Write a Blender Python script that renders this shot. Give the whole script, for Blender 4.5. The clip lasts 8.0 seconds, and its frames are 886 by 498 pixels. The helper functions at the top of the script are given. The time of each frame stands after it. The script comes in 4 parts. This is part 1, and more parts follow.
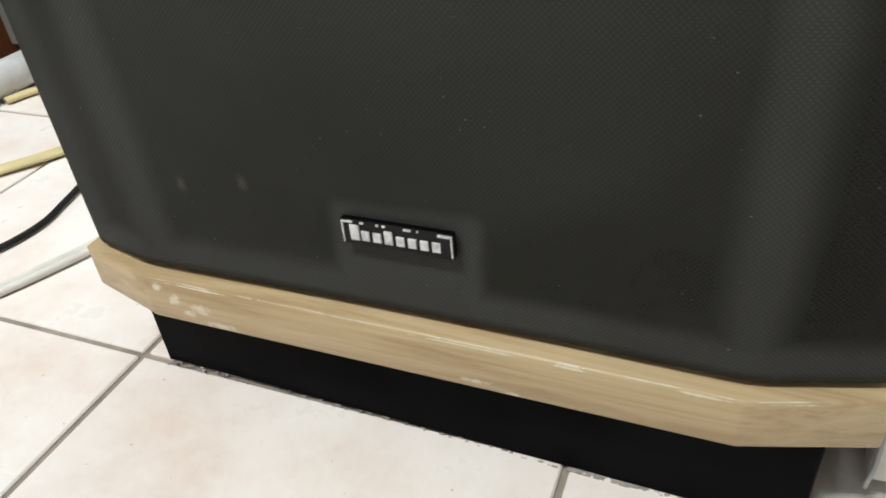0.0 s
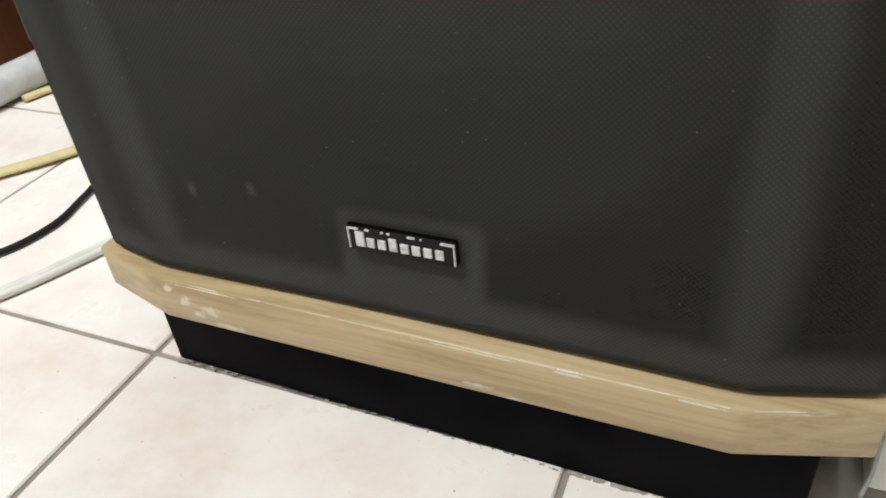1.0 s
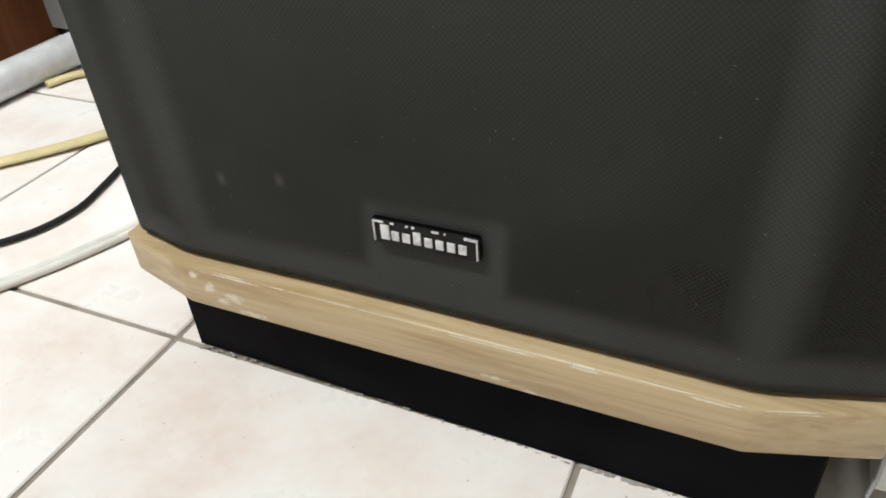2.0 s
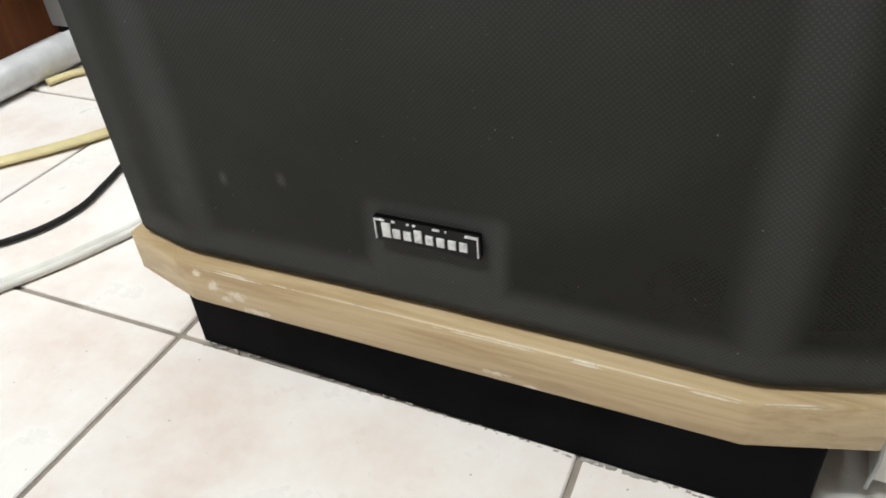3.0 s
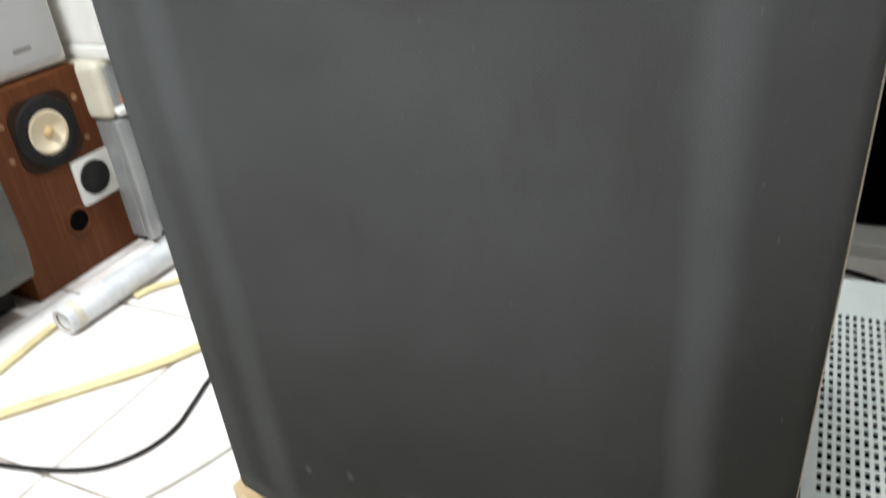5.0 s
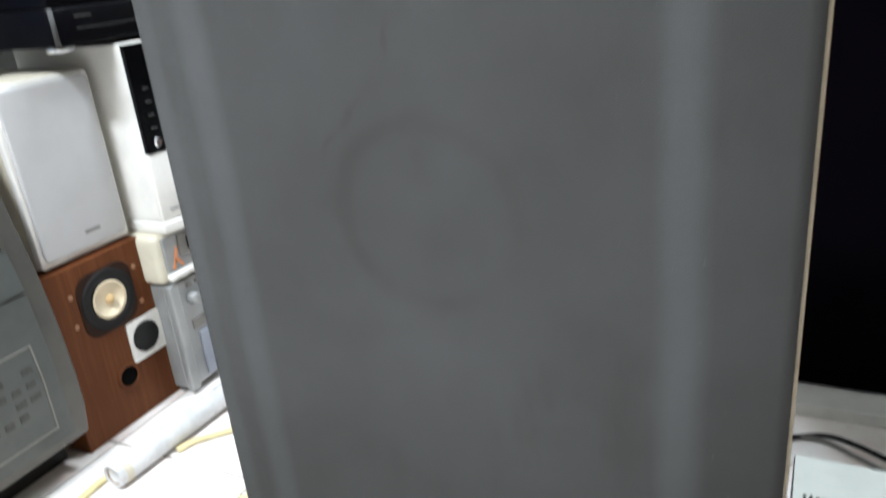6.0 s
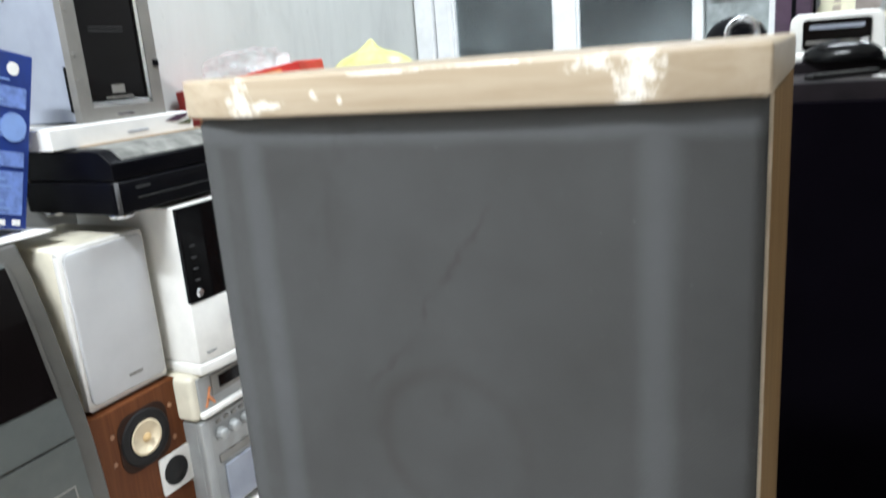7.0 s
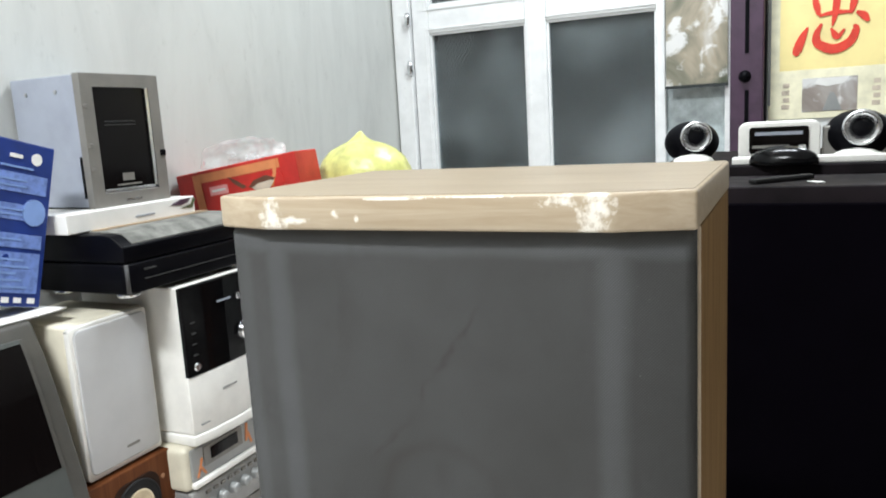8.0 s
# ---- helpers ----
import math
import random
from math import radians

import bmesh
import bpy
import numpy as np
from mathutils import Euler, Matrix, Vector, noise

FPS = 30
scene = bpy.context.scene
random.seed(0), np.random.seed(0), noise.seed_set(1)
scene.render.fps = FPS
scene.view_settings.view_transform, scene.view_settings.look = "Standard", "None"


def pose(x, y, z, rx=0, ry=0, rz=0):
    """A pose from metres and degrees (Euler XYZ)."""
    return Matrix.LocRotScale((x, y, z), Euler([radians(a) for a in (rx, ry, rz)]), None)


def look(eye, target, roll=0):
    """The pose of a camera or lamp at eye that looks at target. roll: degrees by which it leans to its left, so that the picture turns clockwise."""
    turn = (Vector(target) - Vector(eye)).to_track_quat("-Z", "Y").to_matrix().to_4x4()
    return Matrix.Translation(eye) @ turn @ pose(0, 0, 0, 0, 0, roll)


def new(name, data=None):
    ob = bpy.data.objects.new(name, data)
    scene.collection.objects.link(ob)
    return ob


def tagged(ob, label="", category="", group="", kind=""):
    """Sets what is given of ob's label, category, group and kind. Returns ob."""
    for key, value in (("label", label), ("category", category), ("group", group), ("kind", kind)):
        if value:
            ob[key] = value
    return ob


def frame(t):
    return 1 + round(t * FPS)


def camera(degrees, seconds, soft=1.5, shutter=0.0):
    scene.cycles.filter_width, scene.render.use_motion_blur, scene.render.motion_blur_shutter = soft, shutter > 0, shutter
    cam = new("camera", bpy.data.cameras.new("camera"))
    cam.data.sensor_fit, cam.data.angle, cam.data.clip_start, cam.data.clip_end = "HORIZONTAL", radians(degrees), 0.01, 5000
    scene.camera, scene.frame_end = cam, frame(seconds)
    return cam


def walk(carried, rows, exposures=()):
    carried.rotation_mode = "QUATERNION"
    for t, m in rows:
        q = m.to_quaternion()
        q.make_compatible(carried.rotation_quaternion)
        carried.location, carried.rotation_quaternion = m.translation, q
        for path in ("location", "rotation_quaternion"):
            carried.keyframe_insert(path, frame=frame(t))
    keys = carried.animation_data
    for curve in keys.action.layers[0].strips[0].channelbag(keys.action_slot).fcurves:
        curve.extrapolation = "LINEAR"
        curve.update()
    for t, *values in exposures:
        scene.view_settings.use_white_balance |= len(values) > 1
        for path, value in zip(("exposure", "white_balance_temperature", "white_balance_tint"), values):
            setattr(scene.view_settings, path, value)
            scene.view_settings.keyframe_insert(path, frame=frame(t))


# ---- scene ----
cam = camera(61.2, 8.0, soft=1.8, shutter=0.8)

PATH = [
    (0, (0.147, -0.254, 0.348), (-0.535, 1.227, -0.81), -5.6),
    (0.5, (0.153, -0.253, 0.35), (-0.539, 1.222, -0.81), -5.9),
    (1, (0.153, -0.254, 0.357), (-0.559, 1.205, -0.81), -5.8),
    (1.5, (0.149, -0.264, 0.361), (-0.577, 1.187, -0.809), -4.3),
    (3, (0.15, -0.265, 0.367), (-0.576, 1.167, -0.826), -5.2),
    (3.5, (0.155, -0.273, 0.38), (-0.574, 1.16, -0.81), -4.8),
    (4, (0.166, -0.29, 0.437), (-0.586, 1.176, -0.696), -4.8),
    (4.3, (0.175, -0.298, 0.486), (-0.602, 1.176, -0.621), -5.7),
    (4.5, (0.174, -0.311, 0.513), (-0.601, 1.191, -0.556), -4.7),
    (4.8, (0.188, -0.323, 0.576), (-0.598, 1.213, -0.436), -5.2),
    (5, (0.194, -0.326, 0.601), (-0.608, 1.215, -0.39), -5.9),
    (5.2, (0.2, -0.338, 0.624), (-0.621, 1.235, -0.297), -6.2),
    (6.3, (0.236, -0.4, 0.786), (-0.636, 1.273, 0.122), -5.1),
    (6.5, (0.245, -0.412, 0.814), (-0.637, 1.28, 0.215), -4.7),
    (6.8, (0.256, -0.438, 0.866), (-0.648, 1.262, 0.325), -4.9),
    (7, (0.257, -0.459, 0.886), (-0.64, 1.255, 0.379), -4.5),
    (7.2, (0.267, -0.49, 0.907), (-0.607, 1.247, 0.439), -4.1),
    (7.5, (0.277, -0.527, 0.927), (-0.565, 1.243, 0.53), -3.1),
    (8, (0.292, -0.566, 0.938), (-0.549, 1.218, 0.606), -3.3),
]
EXPOSURES = [(0.0, -0.07, 6600, 10), (3.4, -0.05, 6500, 10), (4.0, -0.02, 6450, 10), (4.3, 0.20, 6350, 10), (4.5, 0.36, 6300, 10), (5.2, 0.56, 6200, 10), (6.3, 0.80, 6000, 10), (7.0, 0.71, 6050, 10), (7.5, 0.71, 6100, 10), (8.0, 0.46, 6300, 10)]
walk(cam, [(t, look(eye, target, roll)) for t, eye, target, roll in PATH], EXPOSURES)

# ---- light ----
world = bpy.data.worlds.new("world")
scene.world = world
world.use_nodes = True
world.node_tree.nodes["Background"].inputs[0].default_value = (0.5, 0.55, 0.6, 1)
world.node_tree.nodes["Background"].inputs[1].default_value = 0.02


def area_lamp(name, eye, target, w, h, power, colour):
    d = bpy.data.lights.new(name, "AREA")
    d.shape, d.size, d.size_y, d.energy, d.color = "RECTANGLE", w, h, power, colour
    o = new(name, d)
    o.matrix_world = look(eye, target)
    return o


area_lamp("unseen_ceiling_light", (-0.55, -1.00, 2.58), (-0.55, -1.00, 0), 0.9, 0.2, 70, (0.96, 0.98, 0.97))
# second lamp, unseen, added to brighten the north wall and poster
area_lamp("unseen_ceiling_light", (0.05, 1.30, 2.58), (0.05, 1.30, 0), 0.9, 0.2, 33, (0.93, 0.98, 1.0))


# ---- materials ----
class Nodes:
    """Small helper to write node trees."""

    def __init__(self, name):
        self.mat = bpy.data.materials.new(name)
        self.mat.use_nodes = True
        self.tree = self.mat.node_tree
        self.bsdf = self.tree.nodes["Principled BSDF"]
        self.out = self.tree.nodes["Material Output"]

    def add(self, kind):
        return self.tree.nodes.new(kind)

    def bands(self, scale, turn, distort):
        w = self.add("ShaderNodeTexWave")
        w.wave_type, w.bands_direction = "BANDS", "X"
        w.inputs["Scale"].default_value, w.inputs["Distortion"].default_value = scale, distort
        self.link(self.coords((1, 1, 1), (0, turn, 0)), w.inputs["Vector"])
        return w.outputs["Fac"]

    def link(self, a, b):
        self.tree.links.new(a, b)

    def coords(self, scale=(1, 1, 1), turn=(0, 0, 0)):
        c, m = self.add("ShaderNodeTexCoord"), self.add("ShaderNodeMapping")
        m.inputs["Scale"].default_value = scale
        m.inputs["Rotation"].default_value = [radians(a) for a in turn]
        self.link(c.outputs["Object"], m.inputs["Vector"])
        return m.outputs[0]

    def noise(self, vec, scale, detail=4, rough=0.55, distort=0.0):
        n = self.add("ShaderNodeTexNoise")
        n.inputs["Scale"].default_value, n.inputs["Detail"].default_value = scale, detail
        n.inputs["Roughness"].default_value, n.inputs["Distortion"].default_value = rough, distort
        self.link(vec, n.inputs["Vector"])
        return n.outputs["Fac"]

    def ramp(self, fac, stops):
        r = self.add("ShaderNodeValToRGB")
        e = r.color_ramp.elements
        while len(e) < len(stops):
            e.new(0.5)
        for k, (p, c) in zip(e, stops):
            k.position = p
            k.color = (*c, 1) if isinstance(c, tuple) else (c, c, c, 1)
        self.link(fac, r.inputs[0])
        return r.outputs[0]

    def mix(self, fac, a, b, mode="MIX"):
        m = self.add("ShaderNodeMix")
        m.data_type, m.blend_type = "RGBA", mode
        for socket, v in ((m.inputs[0], fac), (m.inputs[6], a), (m.inputs[7], b)):
            if isinstance(v, (int, float)):
                socket.default_value = v
            elif isinstance(v, tuple):
                socket.default_value = (*v, 1)
            else:
                self.link(v, socket)
        return m.outputs[2]

    def math(self, op, a, b=0.0):
        m = self.add("ShaderNodeMath")
        m.operation = op
        for socket, v in ((m.inputs[0], a), (m.inputs[1], b)):
            if isinstance(v, (int, float)):
                socket.default_value = v
            else:
                self.link(v, socket)
        return m.outputs[0]

    def bump(self, height, strength=0.2, distance=0.002):
        b = self.add("ShaderNodeBump")
        b.inputs["Strength"].default_value, b.inputs["Distance"].default_value = strength, distance
        self.link(height, b.inputs["Height"])
        self.link(b.outputs[0], self.bsdf.inputs["Normal"])

    def base(self, colour):
        self.link(colour, self.bsdf.inputs["Base Color"])

    def set(self, rough=0.5, metal=0.0, spec=0.5):
        self.bsdf.inputs["Roughness"].default_value = rough
        self.bsdf.inputs["Metallic"].default_value = metal
        self.bsdf.inputs["Specular IOR Level"].default_value = spec
        return self


def painted(name, colour, rough=0.45, metal=0.0, vary=0.12, scale=14, fine=180, bump=0.08, dirt=None, spec=0.5):
    """A plain coat with blotches at two scales, dust and fine relief."""
    n = Nodes(name).set(rough, metal, spec)
    v = n.coords()
    big, small = n.noise(v, scale, 5), n.noise(v, fine, 2)
    dark = dirt or tuple(c * (1 - 2.2 * vary) for c in colour)
    light = tuple(min(1, c * (1 + vary)) for c in colour)
    c = n.ramp(big, [(0.3, dark), (0.55, colour), (0.8, light)])
    c = n.mix(n.math("MULTIPLY", small, 0.18), c, dark)
    n.base(c)
    n.link(n.ramp(big, [(0.3, min(1, rough + 0.15)), (0.7, max(0.05, rough - 0.05))]), n.bsdf.inputs["Roughness"])
    if bump:
        n.bump(small, bump, 0.0006)
    return n.mat


def wood(name, pale, mid, dark, along=(1, 0, 0), rough=0.4, worn=(), worn_colour=(0.72, 0.66, 0.54)):
    """Veneer with grain along one axis; worn: spots (x, y, z, radius) where it has chipped to the pale core."""
    n = Nodes(name).set(rough)
    s = tuple(3.0 if a else 60.0 for a in along)
    v = n.coords(s)
    grain, broad = n.noise(v, 1.6, 8, 0.65, 0.6), n.noise(n.coords(tuple(1.0 if a else 14.0 for a in along)), 1.4, 3)
    c = n.ramp(grain, [(0.36, dark), (0.5, mid), (0.66, pale)])
    dash = n.noise(n.coords(tuple(9.0 if a else 190.0 for a in along)), 1.3, 4, 0.6)
    c = n.mix(n.ramp(dash, [(0.56, 0.0), (0.70, 0.55)]), c, dark)
    c = n.mix(n.ramp(broad, [(0.35, 0.0), (0.7, 0.55)]), c, mid)
    plain = n.coords()
    if worn:
        ragged = n.math("ADD", n.math("MULTIPLY", n.noise(plain, 130, 6, 0.75), 0.9), n.math("MULTIPLY", n.noise(plain, 35, 3, 0.6), 0.7))
        total = None
        for x, z, rx, rz in worn:
            shape = n.add("ShaderNodeMapping")
            shape.vector_type = "TEXTURE"
            shape.inputs["Location"].default_value, shape.inputs["Scale"].default_value = (x, 0, z), (rx, 0.05, rz)
            n.link(plain, shape.inputs["Vector"])
            d = n.add("ShaderNodeVectorMath")
            d.operation = "LENGTH"
            n.link(shape.outputs[0], d.inputs[0])
            inside = n.ramp(n.math("ADD", d.outputs["Value"], n.math("MULTIPLY", n.math("SUBTRACT", ragged, 0.8), 3.6)), [(0.35, 0.9), (1.0, 0.0)])
            total = inside if total is None else n.math("MAXIMUM", total, inside)
        c = n.mix(total, c, worn_colour)
    spots = n.noise(plain, 160, 3, 0.6)
    c = n.mix(n.ramp(spots, [(0.68, 0.0), (0.78, 0.3)]), c, pale)
    n.base(c)
    n.bump(grain, 0.15, 0.0008)
    return n.mat


def grille_cloth():
    """Woven cloth, painted greyer over the frame behind and browner where it hangs free."""
    n = Nodes("speaker_cloth").set(0.9, 0, 0.04)
    v = n.coords()
    xyz = n.add("ShaderNodeSeparateXYZ")
    warp = n.add("ShaderNodeVectorMath")
    warp.operation = "MULTIPLY_ADD"
    wob = n.add("ShaderNodeTexNoise")
    wob.inputs["Scale"].default_value = 9
    n.link(v, wob.inputs["Vector"])
    n.link(wob.outputs["Color"], warp.inputs[0])
    warp.inputs[1].default_value = (0.010, 0.0, 0.010)
    n.link(v, warp.inputs[2])
    n.link(warp.outputs[0], xyz.inputs[0])
    x, z = xyz.outputs["X"], xyz.outputs["Z"]

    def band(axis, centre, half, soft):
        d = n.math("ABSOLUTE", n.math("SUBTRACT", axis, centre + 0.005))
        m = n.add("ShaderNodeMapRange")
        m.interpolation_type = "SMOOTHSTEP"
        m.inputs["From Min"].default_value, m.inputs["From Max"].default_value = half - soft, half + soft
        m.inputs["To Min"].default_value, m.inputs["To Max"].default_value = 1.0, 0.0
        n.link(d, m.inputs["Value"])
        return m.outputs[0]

    # paler bands: frame and driver showing through, put into the cloth colour
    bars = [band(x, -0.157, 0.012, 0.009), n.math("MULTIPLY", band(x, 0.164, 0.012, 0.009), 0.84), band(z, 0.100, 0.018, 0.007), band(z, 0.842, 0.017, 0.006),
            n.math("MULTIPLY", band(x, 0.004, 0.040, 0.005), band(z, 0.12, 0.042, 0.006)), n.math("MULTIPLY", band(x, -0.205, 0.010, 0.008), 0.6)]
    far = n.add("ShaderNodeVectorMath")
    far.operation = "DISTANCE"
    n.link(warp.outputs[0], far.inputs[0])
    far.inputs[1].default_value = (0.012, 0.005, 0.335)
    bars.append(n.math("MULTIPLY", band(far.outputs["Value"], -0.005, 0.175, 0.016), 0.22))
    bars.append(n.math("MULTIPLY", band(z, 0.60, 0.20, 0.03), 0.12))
    frame_show = bars[0]
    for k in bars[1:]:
        frame_show = n.math("MAXIMUM", frame_show, k)
    weave = n.math("MULTIPLY", n.bands(168, 45, 0.3), n.bands(168, -45, 0.3))
    dust = n.noise(v, 7, 6, 0.6)
    def rise(value, low, high):
        m = n.add("ShaderNodeMapRange")
        m.interpolation_type = "SMOOTHSTEP"
        m.inputs["From Min"].default_value, m.inputs["From Max"].default_value = low, high
        n.link(value, m.inputs["Value"])
        return m.outputs[0]

    # shade low down and to the right is put into the cloth colour
    shaded = n.ramp(dust, [(0.3, (0.0225, 0.0225, 0.0195)), (0.7, (0.0320, 0.0320, 0.0290))])
    lit = n.ramp(dust, [(0.3, (0.0684, 0.06878, 0.06764)), (0.7, (0.08816, 0.09006, 0.09044))])
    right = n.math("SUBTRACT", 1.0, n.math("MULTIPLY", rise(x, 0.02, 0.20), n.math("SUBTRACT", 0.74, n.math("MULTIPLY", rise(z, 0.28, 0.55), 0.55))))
    lit_share = n.math("MAXIMUM", n.math("MULTIPLY", rise(z, 0.10, 0.50), right), n.math("MULTIPLY", rise(n.math("MULTIPLY", x, -1.0), -0.06, 0.17), 0.34))
    free = n.mix(lit_share, shaded, lit)
    # tone over the bars, darker low down to stand in for shade
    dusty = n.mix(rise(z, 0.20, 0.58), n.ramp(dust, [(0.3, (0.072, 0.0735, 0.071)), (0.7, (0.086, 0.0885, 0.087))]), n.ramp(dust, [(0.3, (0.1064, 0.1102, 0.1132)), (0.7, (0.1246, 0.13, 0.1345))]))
    c = n.mix(n.math("MULTIPLY", frame_show, 0.74), free, dusty)
    # driver ring showing through, put into the colour, and a dried run mark
    d = n.add("ShaderNodeVectorMath")
    d.operation = "DISTANCE"
    n.link(warp.outputs[0], d.inputs[0])
    d.inputs[1].default_value = (0.012, 0.005, 0.592)
    ring = n.math("MULTIPLY", band(d.outputs["Value"], 0.057, 0.006, 0.007), n.ramp(n.noise(v, 9, 3), [(0.40, 0.15), (0.62, 1.0)]))
    for sx, sz in ((-0.124, 0.158), (-0.084, 0.163), (0.078, 0.306), (0.035, 0.756), (0.012, 0.728)):
        scuff = n.math("MULTIPLY", band(x, sx, 0.0022, 0.0022), band(z, sz, 0.0035, 0.003))
        c = n.mix(n.math("MULTIPLY", scuff, 0.22), c, (0.28, 0.27, 0.24) if sz < 0.2 else (0.03, 0.027, 0.024))
    c = n.mix(n.math("MULTIPLY", ring, 0.30), c, (0.0456, 0.038, 0.03192))
    sway = n.math("MULTIPLY", n.math("SUBTRACT", n.noise(n.coords((1, 1, 1)), 18, 4, 0.65), 0.5), 0.045)
    run = n.math("MULTIPLY", band(n.math("ADD", n.math("ADD", x, sway), n.math("MULTIPLY", z, -0.70)), -0.5015, 0.0022, 0.0030), n.math("MULTIPLY", band(z, 0.70, 0.075, 0.02), n.ramp(n.noise(v, 40, 3), [(0.4, 0.1), (0.6, 1.0)])))
    c = n.mix(n.math("MULTIPLY", run, 0.34), c, (0.04408, 0.0342, 0.0304))
    c = n.mix(n.ramp(n.noise(v, 60, 4, 0.7), [(0.70, 0.0), (0.8, 0.35)]), c, (0.1292, 0.1254, 0.114))
    c = n.mix(n.ramp(n.noise(n.coords((1, 1, 0.35)), 16, 5, 0.6), [(0.58, 0.0), (0.72, 0.25)]), c, (0.0418, 0.038, 0.0342))
    c = n.mix(n.math("MULTIPLY", n.math("SUBTRACT", 1.0, weave), 0.30), c, (0.01368, 0.01292, 0.01064))
    c = n.mix(n.ramp(n.noise(v, 420, 2, 0.5), [(0.74, 0.0), (0.79, 0.6)]), c, (0.1976, 0.1938, 0.1862))
    n.base(c)
    n.bump(weave, 0.25, 0.0005)
    clear = n.add("ShaderNodeBsdfTransparent")
    m = n.add("ShaderNodeMixShader")
    n.link(n.math("ADD", n.math("MULTIPLY", weave, 0.06), 0.93), m.inputs[0])
    n.link(clear.outputs[0], m.inputs[1])
    n.link(n.bsdf.outputs[0], m.inputs[2])
    n.link(m.outputs[0], n.out.inputs["Surface"])
    return n.mat


def tile_glaze():
    n = Nodes("ceramic_tile").set(0.28, 0, 0.5)
    v, info = n.coords(), n.add("ShaderNodeObjectInfo")
    shift = n.add("ShaderNodeVectorMath")
    shift.operation = "MULTIPLY_ADD"
    n.link(info.outputs["Random"], shift.inputs[0])
    shift.inputs[1].default_value = (9, 5, 3)
    n.link(v, shift.inputs[2])
    cloud, fleck = n.noise(shift.outputs[0], 9, 6, 0.65), n.noise(shift.outputs[0], 60, 4, 0.7)
    c = n.ramp(cloud, [(0.30, (0.79, 0.68, 0.62)), (0.47, (0.86, 0.80, 0.76)), (0.62, (0.90, 0.875, 0.845))])
    c = n.mix(n.ramp(fleck, [(0.62, 0.0), (0.75, 0.3)]), c, (0.68, 0.58, 0.52))
    speck = n.noise(v, 230, 2, 0.5)
    c = n.mix(n.ramp(speck, [(0.735, 0.0), (0.77, 0.7)]), c, (0.2, 0.17, 0.15))
    n.base(c)
    n.link(n.ramp(cloud, [(0.3, 0.42), (0.7, 0.22)]), n.bsdf.inputs["Roughness"])
    n.bump(cloud, 0.06, 0.001)
    return n.mat


def plaster():
    n = Nodes("streaked_plaster").set(0.75)
    streak = n.noise(n.coords((6, 6, 1.3)), 1.5, 7, 0.62, 0.9)
    blot = n.noise(n.coords(), 3.2, 5)
    c = n.ramp(streak, [(0.25, (0.49, 0.50, 0.48)), (0.5, (0.56, 0.57, 0.545)), (0.75, (0.60, 0.61, 0.585))])
    c = n.mix(n.ramp(blot, [(0.4, 0.0), (0.75, 0.5)]), c, (0.61, 0.63, 0.60))
    c = n.mix(n.ramp(n.noise(n.coords((1, 1, 0.5)), 38, 5, 0.7), [(0.60, 0.0), (0.76, 0.35)]), c, (0.33, 0.33, 0.31))
    n.base(c)
    n.bump(n.noise(n.coords(), 60, 5), 0.15, 0.002)
    return n.mat


def patterned_glass():
    n = Nodes("patterned_glass").set(0.22, 0, 0.6)
    # paler clouds put the soft glow and reflections into the glass colour
    film = n.noise(n.coords(), 2.6, 4, 0.6)
    n.base(n.ramp(film, [(0.35, (0.24, 0.29, 0.30)), (0.7, (0.40, 0.46, 0.47))]))
    n.link(n.ramp(film, [(0.4, 0.95), (0.75, 0.72)]), n.bsdf.inputs["Transmission Weight"])
    n.bump(n.math("ADD", n.bands(24, 35, 0.6), n.bands(24, -35, 0.6)), 0.55, 0.003)
    return n.mat


def clear_film(name, colour, amount, rough=0.1):
    """Thin plastic film: mostly see-through with glossy creases."""
    n = Nodes(name).set(rough, 0, 0.8)
    v = n.coords()
    n.base(n.ramp(n.noise(v, 20, 4), [(0.3, tuple(c * 0.75 for c in colour)), (0.7, colour)]))
    n.bump(n.noise(v, 40, 5, 0.6), 0.6, 0.004)
    clear, m = n.add("ShaderNodeBsdfTransparent"), n.add("ShaderNodeMixShader")
    n.link(n.ramp(n.noise(v, 26, 4), [(0.35, max(0.0, amount - 0.15)), (0.7, min(1.0, amount + 0.2))]), m.inputs[0])
    n.link(clear.outputs[0], m.inputs[1])
    n.link(n.bsdf.outputs[0], m.inputs[2])
    n.link(m.outputs[0], n.out.inputs["Surface"])
    return n.mat


OAK = dict(pale=(0.56, 0.44, 0.268), mid=(0.485, 0.362, 0.205), dark=(0.37, 0.255, 0.130))
M_BASE = wood("oak_base_board", **OAK, worn=[(-0.160, 0.085, 0.0045, 0.004), (-0.150, 0.077, 0.007, 0.005), (-0.132, 0.075, 0.007, 0.004), (-0.142, 0.070, 0.007, 0.003), (-0.118, 0.0655, 0.012, 0.003), (0.04, 0.0675, 0.01, 0.002), (0.088, 0.0905, 0.010, 0.0008), (0.150, 0.0905, 0.016, 0.0007), (0.03, 0.0908, 0.03, 0.0005), (-0.125, 0.0908, 0.03, 0.0005), (0.19, 0.0905, 0.014, 0.0006), (0.06, 0.0635, 0.006, 0.0016), (0.224, 0.064, 0.004, 0.002)])
# top face darkened in colour to offset the strong overhead light
M_TOPFACE = wood("toned_oak_top", (0.33, 0.268, 0.185), (0.285, 0.225, 0.15), (0.23, 0.175, 0.112), rough=0.42)
